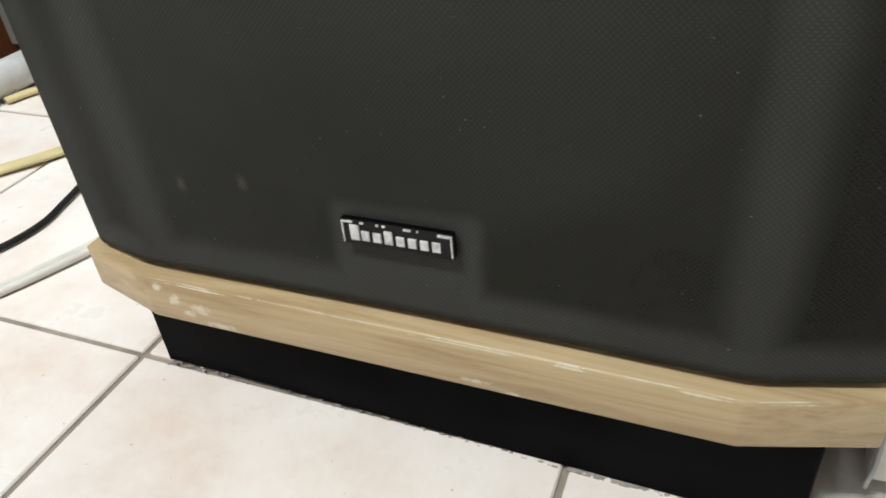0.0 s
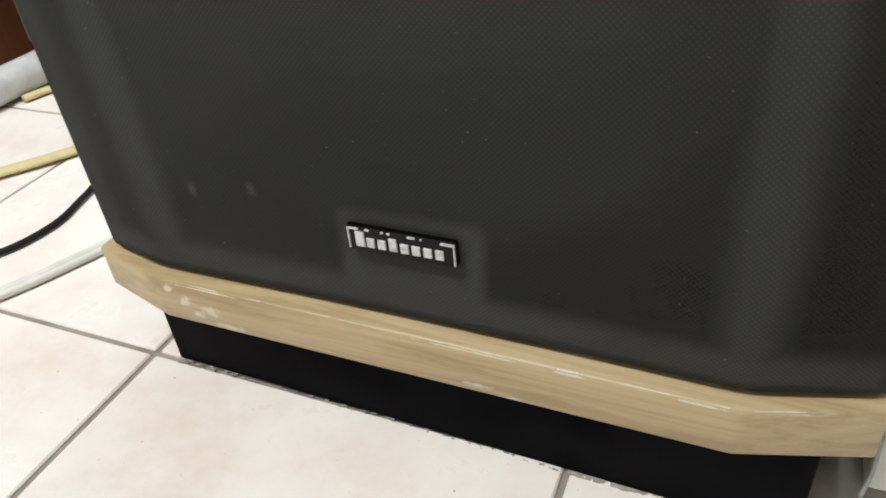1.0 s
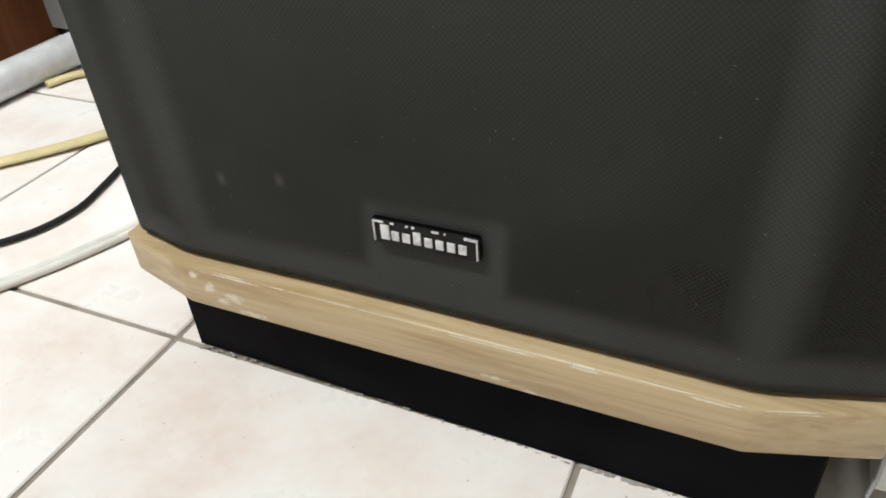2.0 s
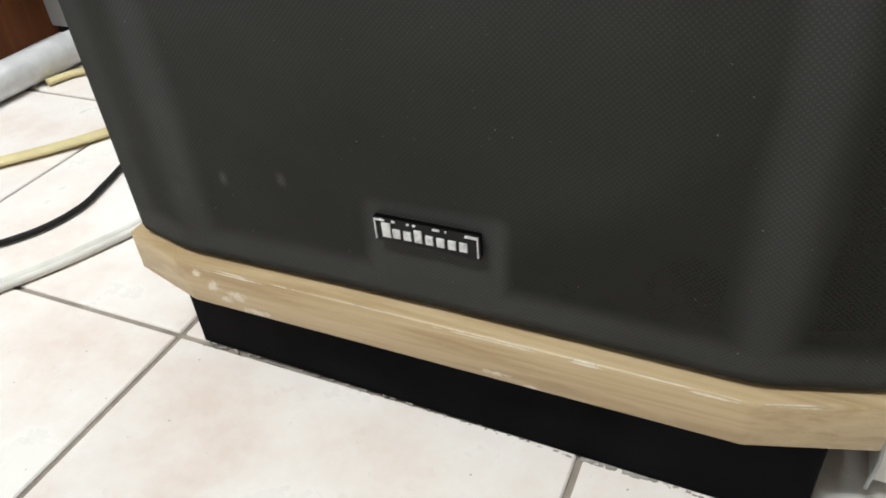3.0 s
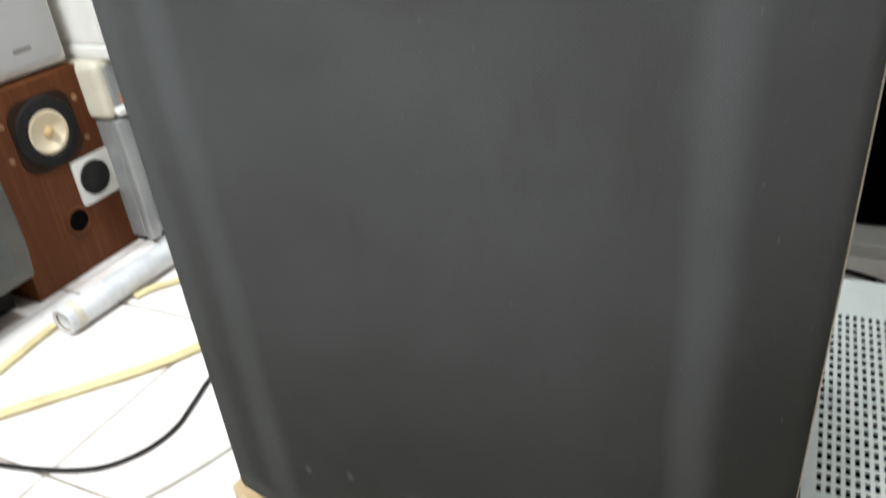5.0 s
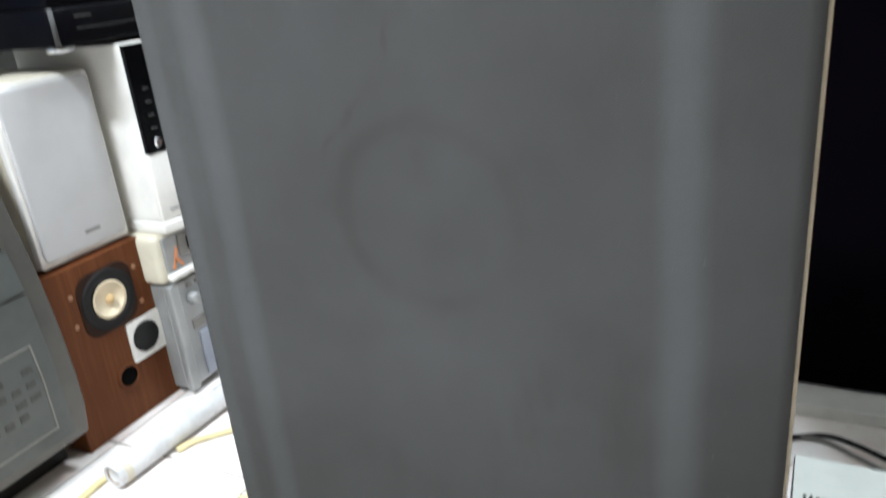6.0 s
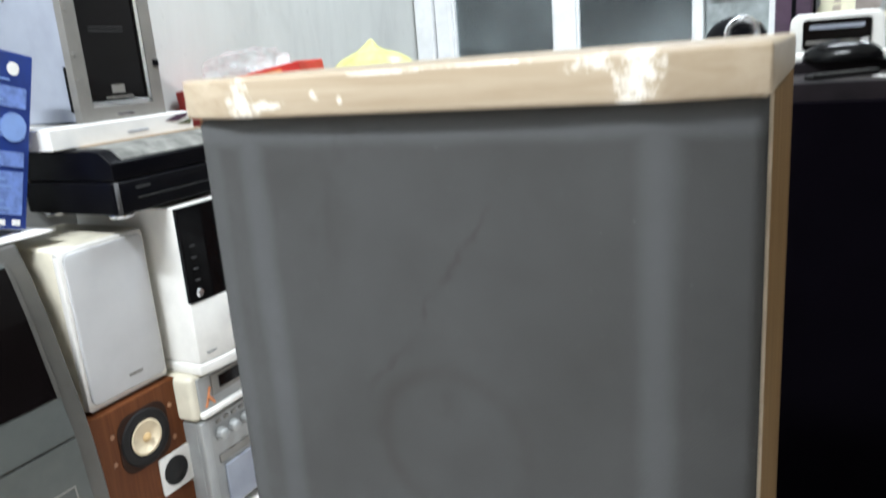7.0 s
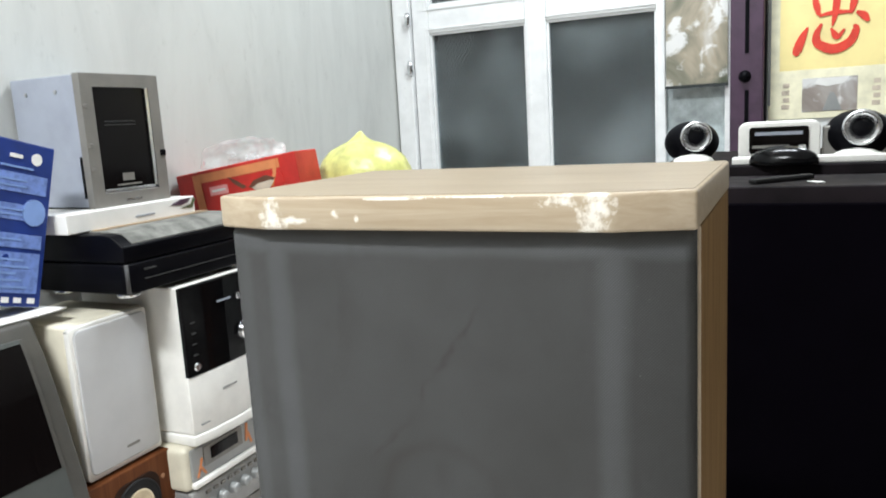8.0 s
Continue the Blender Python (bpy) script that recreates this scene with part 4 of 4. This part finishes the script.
# rolled paper on the floor
roll = thing("paper_roll", pose(-0.723, 0.229, 0.0219) @ pose(0, 0, 0, 0, 0, -2.5), "long roll of white paper in clear wrap on the floor", "paper roll")
part("roll", turned([(0.0165, 0.004), (0.0165, 0.0), (0.0205, 0.0), (0.0213, 0.004), (0.0213, 0.45), (0.0, 0.45)], 0, 0, 0, "y", 28), M_TUBE, roll, smooth=True)
part("core", turned([(0.0, 0.014), (0.0163, 0.014), (0.0163, 0.002), (0.0145, 0.002), (0.0145, 0.013)], 0, 0, 0, "y", 20), M_CARD, roll, "cardboard core")
part("tape_band", turned([(0.0214, 0.012), (0.0219, 0.013), (0.0219, 0.024), (0.0214, 0.025)], 0, 0, 0, "y", 28, caps=False), M_CREAM, roll, "yellowed tape band", True)

# cables on the floor
solo("yellow_cable", sweep([(-0.90, -0.22, 0.005), (-0.78, -0.075, 0.005), (-0.656, 0.073, 0.005), (-0.594, 0.145, 0.005), (-0.548, 0.198, 0.005), (-0.509, 0.256, 0.005), (-0.47, 0.35, 0.005), (-0.40, 0.45, 0.005)], 0.019, 0.008, 12), M_YCABLE, pose(0, 0, 0), "flat pale yellow cable lying on the tiles", "cable", smooth=True)
solo("yellow_cable", sweep([(-0.76, -0.02, 0.005), (-0.742, 0.09, 0.005), (-0.748, 0.16, 0.005), (-0.757, 0.23, 0.005), (-0.755, 0.31, 0.005)], 0.015, 0.008, 12), M_YCABLE, pose(0, 0, 0), "flat pale yellow cable beside the paper roll", "cable", smooth=True)
solo("yellow_cable", sweep([(-0.694, 0.335, 0.005), (-0.684, 0.364, 0.005), (-0.664, 0.388, 0.005), (-0.61, 0.45, 0.005), (-0.55, 0.53, 0.005)], 0.015, 0.008, 12), M_YCABLE, pose(0, 0, 0), "flat pale yellow cable beside the paper roll", "cable", smooth=True)
solo("black_cable", sweep([(-0.80, -0.05, 0.004), (-0.66, 0.003, 0.004), (-0.572, 0.009, 0.004), (-0.476, 0.037, 0.004), (-0.436, 0.075, 0.004), (-0.423, 0.122, 0.004), (-0.432, 0.168, 0.004), (-0.445, 0.22, 0.004), (-0.45, 0.30, 0.004)], 0.0058, 0.0058, 10), M_RUBBER, pose(0, 0, 0), "thin black cable curving over the tiles", "cable", smooth=True)
for k in (0.0, 0.0085):
    solo("white_cable", sweep([(-0.52 - k, -0.14, 0.004), (-0.46 - k, -0.085, 0.004), (-0.415 - k, -0.024, 0.004), (-0.378 - k, 0.036, 0.004), (-0.360 - k, 0.072, 0.004), (-0.342 - k, 0.117, 0.004), (-0.325 - k, 0.19, 0.004), (-0.325 - k, 0.3, 0.004)], 0.0075, 0.007, 10), M_WCABLE, pose(0, 0, 0), "white flex cable lying on the tiles", "cable", "twin white cables", smooth=True)

# ---- things behind ----
TZ = 0.722
table = thing("side_table", pose(-0.755, 1.05, 0), "plain dark side table behind the loudspeaker", "table")
part("tabletop", box(-0.38, 0.30, -0.24, 0.24, TZ - 0.025, TZ, 0.003), M_WALNUT, table)
for x in (-0.35, 0.27):
    for y in (-0.21, 0.21):
        part("leg", box(x - 0.02, x + 0.02, y - 0.02, y + 0.02, 0, TZ - 0.025), M_WALNUT, table)

red = thing("gift_box", pose(-1.118, 0.888, TZ + 0.002) @ pose(0, 0, 0, 0, -8.2, 3) @ Matrix.Diagonal((0.94, 1.0, 1.0, 1.0)), "red gift box with orange printed band on a side table", "box")
part("carton", box(0, 0.385, 0, 0.10, 0, 0.118, 0.002, 1), M_RED, red, "glossy red card")
part("print_band", box(0.055, 0.335, -0.0012, 0.001, 0.088, 0.110), M_ORANGE, red, "orange printed band")
part("print_band", box(0.055, 0.080, -0.0014, 0.001, 0.0, 0.088), M_ORANGE, red)
part("print_panel", prism(rounded(0.25, 0.09, 0.02, 4, 0.215, 0.040), -0.0020, 0.001, "y"), M_RED, red)
part("label", box(0.105, 0.165, -0.003, 0.0, 0.052, 0.074), M_PINK, red, "pink label with unreadable text")
part("text_bar", box(0.113, 0.157, -0.0036, 0.0, 0.060, 0.066), M_PAPER, red)
part("print_bowl", prism([(0.23, 0.055), (0.25, 0.07), (0.29, 0.076), (0.315, 0.066), (0.30, 0.052), (0.26, 0.046)], -0.0032, 0, "y"), M_BROWN, red, "brown printed bowl shape")
part("print_bowl", prism([(0.24, 0.052), (0.262, 0.06), (0.30, 0.063), (0.312, 0.06), (0.295, 0.044), (0.262, 0.04)], -0.0042, 0, "y"), M_SKINTONE, red)
part("print_swirl", prism([(0.17, 0.09), (0.20, 0.075), (0.225, 0.058), (0.21, 0.054), (0.185, 0.072)], -0.0028, 0, "y"), M_BROWN, red)
part("print_band", prism([(0.318, 0.11), (0.33, 0.11), (0.322, 0.075), (0.305, 0.045), (0.298, 0.048), (0.312, 0.078)], -0.0026, 0, "y"), M_ORANGE, red)


def bag(name, material, m, w, d, h, label, seed, knot=False, fold=1.0):
    bm = bmesh.new()
    bmesh.ops.create_icosphere(bm, subdivisions=5, radius=1.0)
    for v in bm.verts:
        p = v.co.copy()
        n1 = noise.noise(p * 2.1 + Vector((seed, 0, 0)))
        n2 = abs(noise.noise(p * 5.5 + Vector((0, seed, 0))))
        k = 1 + fold * (0.22 * n1 - 0.28 * n2 * max(0.2, p.z + 0.6) / 1.6)
        z = max(-0.55, (p.z ** 0.8 if p.z > 0 else p.z) * k)
        v.co = Vector((p.x * k * w / 2, p.y * k * d / 2, (z + 0.55) / 1.55 * h))
        if knot and p.z > 0.955:
            f = (p.z - 0.955) / 0.045
            v.co.x *= 1 - 0.55 * f
            v.co.y *= 1 - 0.55 * f
            v.co.z += 0.018 * f * (1 + n1)
    ob = solo(name, bm, material, m, label, "plastic bag", smooth=True)
    return ob


solo("support_box", box(0, 0.12, 0, 0.09, 0, 0.024, 0.002), M_CARD, pose(-0.88, 0.92, TZ), "flat cardboard box under the red gift box", "box")
bag("clear_bag", M_CBAG, pose(-0.965, 0.945, TZ + 0.132, 0, -6.5, 0), 0.25, 0.09, 0.075, "crumpled clear plastic bag lying on the red gift box", 4.0)
bag("yellow_bag", M_YBAG, pose(-0.715, 1.12, TZ), 0.27, 0.19, 0.185, "tied thin yellow plastic bag on the side table", 9.0, True, 0.15)

# white desk with the desktop speakers
DZ = 0.818
desk = thing("desk", pose(0.50, 1.32, 0), "dark desk behind the black loudspeaker", "desk")
part("desktop", box(-0.47, 0.75, -0.25, 0.30, DZ - 0.022, DZ, 0.003), M_DARKTOP, desk, "dusty black desktop")
part("side_panel", box(-0.46, -0.44, -0.22, 0.28, 0, DZ - 0.022), M_DARKTOP, desk)
part("side_panel", box(0.71, 0.73, -0.22, 0.28, 0, DZ - 0.022), M_DARKTOP, desk)
part("back_panel", box(-0.44, 0.71, 0.26, 0.28, 0.3, DZ - 0.022), M_DARKTOP, desk)


def eye_speaker(x, y, turn, size):
    t = thing("desktop_speaker", pose(x, y, DZ, 0, 0, turn) @ Matrix.Scale(size, 4), "round black desktop speaker with chrome ring on white foot", "speaker", "desktop speaker pair")
    part("foot", turned([(0.0, 0.0), (0.040, 0.0), (0.043, 0.006), (0.038, 0.014), (0.026, 0.020), (0.0, 0.024)], 0.002, -0.030, 0, "z", 28), M_WHITE, t, "white plastic foot", True)
    ball = [(0.046 * math.sin(radians(a)), -0.050 * math.cos(radians(a))) for a in range(28, 181, 8)]
    pod = turned(ball, 0, 0.012, 0.0465, "y", 36)
    bmesh.ops.scale(pod, vec=(1.25, 1.0, 1.0), verts=pod.verts)
    part("shell", pod, M_BLACK, t, "black round shell", True)
    ring = part("ring", turned([(0.0315, -0.036), (0.0325, -0.044), (0.030, -0.048), (0.026, -0.047), (0.023, -0.043), (0.0145, -0.037), (0.0140, -0.030)], 0.008, 0.006, 0.060, "y", 36, caps=False), M_CHROME, t, "polished chrome ring", True)
    part("cone", turned([(0.0142, -0.035), (0.010, -0.032), (0.0, -0.030)], 0.008, 0.006, 0.060, "y", 24), M_RUBBER, ring, "black cone", True)
    return t


eye_speaker(0.092, 1.165, 8, 1.0)
eye_speaker(0.410, 1.160, -6, 1.08)
dock = thing("music_dock", pose(0.266, 1.150, DZ), "white music dock with small dark screen on the desk", "dock")
part("body", prism(rounded(0.155, 0.082, 0.016, 5, 0.0, 0.043), -0.012, 0.03, "y", 0.004, 3), M_WHITE, dock, "white plastic body", True)
part("base", box(-0.086, 0.190, -0.070, -0.045, 0.0, 0.016, 0.004, 3), M_WHITE, dock, smooth=True)
scr = part("screen", prism(rounded(0.112, 0.054, 0.006, 4, 0.0, 0.046), -0.0165, -0.010, "y"), M_SCREEN, dock, "dark screen")
part("screen_bar", box(-0.045, 0.045, -0.0185, -0.0160, 0.056, 0.063), M_PALE, scr)
part("screen_bar", box(-0.050, 0.02, -0.0185, -0.0160, 0.030, 0.036), M_GREY, scr)
part("side_block", box(0.082, 0.112, 0.0, 0.04, 0.0, 0.070, 0.004, 3), M_GREY, dock)

# black loudspeaker on a low white step
slab = thing("white_step", pose(0.40, 0.752, 0), "low white board on the floor under the black loudspeaker", "board")
part("board", box(-0.23, 0.80, 0.0, 0.36, 0.0, 0.022, 0.003), M_WHITE, slab, "white laminate board with worn edge")
blk = thing("black_speaker", pose(0.385, 0.808, 0.022), "tall black loudspeaker with matt cloth front on a white board", "loudspeaker")
part("body", box(-0.206, 0.195, 0.012, 0.225, 0.0, 0.778, 0.003), M_DARKTOP, blk, "dusty black cabinet")
part("grille", box(-0.205, 0.194, 0.0, 0.011, 0.004, 0.750, 0.004, 3), M_MATT, blk, "matt black cloth grille")
for k in (0, 1):
    solo("thin_cable", sweep([(0.20, 0.66 + 0.02 * k, 0.004), (0.27, 0.700 - 0.012 * k, 0.004), (0.32, 0.690 - 0.03 * k, 0.004), (0.38, 0.655 - 0.03 * k, 0.004), (0.46, 0.62, 0.004), (0.60, 0.62, 0.004)], 0.007, 0.007, 8), M_GREY if k else M_RUBBER, pose(0, 0, 0), "thin dark cable lying on the floor tiles", "cable", smooth=True)

bar_ob = solo("black_case", box(-0.066, 0.066, -0.010, 0.010, 0.0, 0.009, 0.003, 3), M_RUBBER, pose(0.276, 0.905, 0.8002, 0, 0, 44), "slim black pouch lying on the loudspeaker", "pouch", smooth=True)
mouse = thing("computer_mouse", pose(0.276, 1.074, DZ + 0.0005, 0, 0, 72) @ Matrix.Scale(1.2, 4), "glossy black computer mouse lying before the white dock", "mouse")
ms = bmesh.new()
bmesh.ops.create_uvsphere(ms, u_segments=28, v_segments=16, radius=1)
for v in ms.verts:
    v.co = Vector((v.co.x * 0.030 * (1 + 0.12 * v.co.y), v.co.y * 0.056, max(0.0, v.co.z + 0.15) * 0.027))
part("shell", ms, M_GLOSS, mouse, "gloss black shell", True)
part("wheel", turned([(0.0, -0.003), (0.007, -0.003), (0.007, 0.003), (0.0, 0.003)], 0, -0.030, 0.025, "x", 16), M_CHROME, mouse)
solo("paper_tag", prism([(0.0, 0.0), (0.014, -0.004), (0.024, -0.030), (0.012, -0.033)], 0.0, 0.0012), M_PAPER, pose(0.316, 0.895, 0.8004, 0, 0, 10), "small white paper tag on the loudspeaker", "tag")

# steel cased amplifier on the floor
AX, AY, AZ = 0.2364, 0.048, 0.142
amp = thing("amplifier", pose(AX, AY, 0), "steel cased amplifier with rows of vent slots in its lid", "amplifier")
AW, AD = 0.43, 0.40
part("chassis", box(0.0015, AW - 0.0015, 0.012, AD - 0.002, 0.014, AZ - 0.006, 0.001, 1), M_BLACK, amp, "black inner chassis")
part("front_panel", box(-0.002, AW + 0.002, -0.008, 0.012, 0.016, AZ - 0.001, 0.002), M_WHITE, amp, "pale silver front panel")
part("side_plate", box(-0.0012, 0.0012, 0.013, AD, 0.014, AZ - 0.002), M_BLACK, amp)
# lid with real slots
COLS, ROWS, PX, PY, HX, HY = 56, 21, 0.0066, 0.0118, 0.0034, 0.0078
X0, Y0 = 0.012, 0.090
verts, faces, index = [], [], {}


def lid_vert(x, y, z):
    key = (round(x, 6), round(y, 6), round(z, 6))
    if key not in index:
        index[key] = len(verts)
        verts.append(key)
    return index[key]


xs, ys = [0.0], [0.013]
for i in range(COLS):
    xs += [X0 + i * PX - HX / 2, X0 + i * PX + HX / 2]
for j in range(ROWS):
    ys += [Y0 + j * PY - HY / 2, Y0 + j * PY + HY / 2]
xs.append(AW)
ys.append(AD)
for i in range(len(xs) - 1):
    for j in range(len(ys) - 1):
        hole = i % 2 == 1 and j % 2 == 1
        q = [(xs[i], ys[j]), (xs[i + 1], ys[j]), (xs[i + 1], ys[j + 1]), (xs[i], ys[j + 1])]
        if hole:
            for k in range(4):
                a, b = q[k], q[(k + 1) % 4]
                faces.append((lid_vert(*a, AZ), lid_vert(*b, AZ), lid_vert(*b, AZ - 0.0018), lid_vert(*a, AZ - 0.0018)))
        else:
            for z in (AZ, AZ - 0.0018):
                faces.append(tuple(lid_vert(*p, z) for p in q))
lid_mesh = bpy.data.meshes.new("lid")
lid_mesh.from_pydata(verts, [], faces)
lid_mesh.materials.append(M_STEEL)
lid_ob = tagged(new("lid", lid_mesh), "pale grey green steel lid with vent slots")
lid_ob.parent = amp
part("display", box(0.12, 0.30, -0.010, -0.006, 0.08, 0.12, 0.001, 1), M_SCREEN, amp)
for i in range(3):
    part("knob", turned([(0.0, -0.016), (0.014, -0.015), (0.016, -0.008), (0.016, 0.0)], 0.05 + i * 0.035, -0.008, 0.06, "y", 20), M_CHROME, amp, smooth=True)
for x in (0.03, AW - 0.03):
    for y in (0.04, AD - 0.05):
        part("foot", turned([(0.0, 0.0), (0.016, 0.0), (0.018, 0.008), (0.018, 0.0145), (0.0, 0.0145)], x, y, 0, "z", 18), M_RUBBER, amp, "black rubber foot", True)
solo("wire_stub", sweep([(0.2325, 0.034, 0.062), (0.2328, 0.030, 0.040), (0.2315, 0.029, 0.022)], 0.0026, 0.0026, 8), M_SILVER, pose(0, 0, 0), "short bare wire end beside the amplifier", "wire", smooth=True)

# ---- on the north wall ----
cal = thing("wall_print", pose(-0.003, NORTH - 0.034, 1.012), "coloured picture sheet hung in front of the side light", "picture")
part("sheet", box(-0.098, 0.098, 0.0, 0.002, 0.0, 0.62), M_PICTURE, cal, "mottled printed picture sheet")
part("hem_bar", box(-0.100, 0.100, -0.004, 0.004, -0.006, 0.004), M_DARKROOM, cal)

pos = thing("calligraphy_poster", pose(0.408, NORTH - 0.006, 0.885) @ Matrix.Diagonal((0.93, 1.0, 0.93, 1.0)), "yellow poster with large red brush character and small photo", "poster")
part("sheet", box(-0.205, 0.215, 0.0, 0.003, 0.0, 0.90), M_YELLOW, pos, "yellow printed paper")
part("sheet_edge", box(-0.205, -0.170, -0.0012, 0.001, 0.0, 0.90), M_POSTER_PALE, pos)
part("sheet_edge", box(-0.170, 0.215, -0.0010, 0.001, 0.0, 0.165), M_POSTER_PALE, pos)
part("photo", box(-0.098, 0.070, -0.0020, 0.001, 0.022, 0.135), M_PHOTO_SMALL, pos, "small printed landscape photo")
part("photo_sky", prism([(-0.05, 0.134), (-0.06, 0.115), (-0.02, 0.105), (0.03, 0.112), (0.045, 0.134)], -0.003, 0, "y"), M_PAPER, pos)
part("photo_path", prism([(-0.035, 0.024), (-0.012, 0.085), (0.0, 0.085), (0.025, 0.024)], -0.003, 0, "y"), M_SILVER, pos)
for x in (-0.150, 0.125):
    for k in range(4):
        part("text_bar", box(x - 0.012 + 0.004 * (k % 2), x + 0.012, -0.0022, 0.0, 0.035 + k * 0.024, 0.050 + k * 0.024), M_SKINTONE, pos)


depth = []


def stroke(points):
    """One brush stroke: (x, z, width) along its line."""
    points = [(-0.131 + (x + 0.135) * 0.84, 0.214 + (z - 0.186) * 0.685, w * 0.82) for x, z, w in points]
    line = smooth_line([(x, 0.0, z) for x, z, w in points], 6)
    widths = [p.x for p in smooth_line([(w, 0, 0) for x, z, w in points], 6)]
    left, right = [], []
    for i, p in enumerate(line):
        d = (line[min(i + 1, len(line) - 1)] - line[max(i - 1, 0)]).normalized()
        n = Vector((-d.z, 0, d.x)) * max(0.002, widths[i]) / 2
        left.append((p.x + n.x, p.z + n.z))
        right.append((p.x - n.x, p.z - n.z))
    depth.append(0.00015)
    part("brush_stroke", prism(left + right[::-1], -0.0024 - sum(depth), 0.0004 - sum(depth), "y"), M_BRUSH, pos, "red brush stroke")


# the character: a box with a stem over the heart sign
for line in ([(-0.060, 0.475, 0.012), (-0.050, 0.42, 0.026), (-0.040, 0.372, 0.014)],
             [(-0.056, 0.462, 0.012), (0.010, 0.478, 0.022), (0.085, 0.478, 0.026), (0.080, 0.41, 0.026), (0.072, 0.366, 0.012)],
             [(-0.040, 0.368, 0.010), (0.015, 0.378, 0.018), (0.078, 0.374, 0.010)],
             [(0.022, 0.58, 0.012), (0.024, 0.48, 0.026), (0.018, 0.38, 0.024), (0.008, 0.315, 0.006)],
             [(-0.080, 0.318, 0.008), (-0.100, 0.268, 0.030), (-0.118, 0.205, 0.034), (-0.112, 0.190, 0.012)],
             [(-0.030, 0.330, 0.010), (-0.048, 0.280, 0.026), (-0.040, 0.235, 0.034), (0.015, 0.205, 0.038), (0.070, 0.232, 0.034), (0.092, 0.290, 0.026), (0.084, 0.312, 0.010)],
             [(0.004, 0.305, 0.008), (0.020, 0.270, 0.026), (0.030, 0.262, 0.018), (0.052, 0.296, 0.008)],
             [(0.092, 0.372, 0.010), (0.118, 0.352, 0.028), (0.134, 0.322, 0.012)]):
    stroke(line)
part("fixing_strip", box(-0.2065, -0.198, -0.004, 0.0, 0.05, 0.85), M_SILVER, pos)

# ceiling lamps out of view; the second fitting is added with its light
for x, y in ((-0.55, -1.00), (0.05, 1.30)):
    lamp = thing("ceiling_light", pose(x, y, 0), "unseen white fluorescent ceiling fitting", "ceiling light", "ceiling lights")
    part("housing", box(-0.50, 0.50, -0.06, 0.06, HIGH - 0.06, HIGH - 0.002, 0.004), M_ALU, lamp)
    for dy in (-0.03, 0.03):
        part("tube", turned([(0.0, -0.46), (0.013, -0.46), (0.013, 0.46), (0.0, 0.46)], 0, dy, HIGH - 0.078, "x", 14), M_ALU, lamp, smooth=True)

# ---- floor tiles ----
PITCH, TX, TY = 0.303, -0.2165, 0.0178
i0, i1 = math.floor((WEST - TX) / PITCH), math.ceil((EAST - TX) / PITCH)
j0, j1 = math.floor((SOUTH - TY) / PITCH), math.ceil((NORTH - TY) / PITCH)
GAP = 0.0045
tile_mesh = mesh_of("tile", box(0, PITCH - GAP, 0, PITCH - GAP, -0.008, 0.0, 0.0012, 1), M_TILE)
for i in range(i0, i1):
    for j in range(j0, j1):
        x0, x1 = max(WEST, TX + i * PITCH + GAP / 2), min(EAST, TX + (i + 1) * PITCH - GAP / 2)
        y0, y1 = max(SOUTH, TY + j * PITCH + GAP / 2), min(NORTH, TY + (j + 1) * PITCH - GAP / 2)
        if x1 - x0 < 0.01 or y1 - y0 < 0.01:
            continue
        whole = x1 - x0 > PITCH - GAP - 1e-6 and y1 - y0 > PITCH - GAP - 1e-6
        tile = new("tile", tile_mesh if whole else mesh_of("tile_cut", box(0, x1 - x0, 0, y1 - y0, -0.008, 0.0, 0.0012, 1), M_TILE))
        tile.parent = floor
        tile.location = (x0, y0, random.uniform(-0.0004, 0.0))
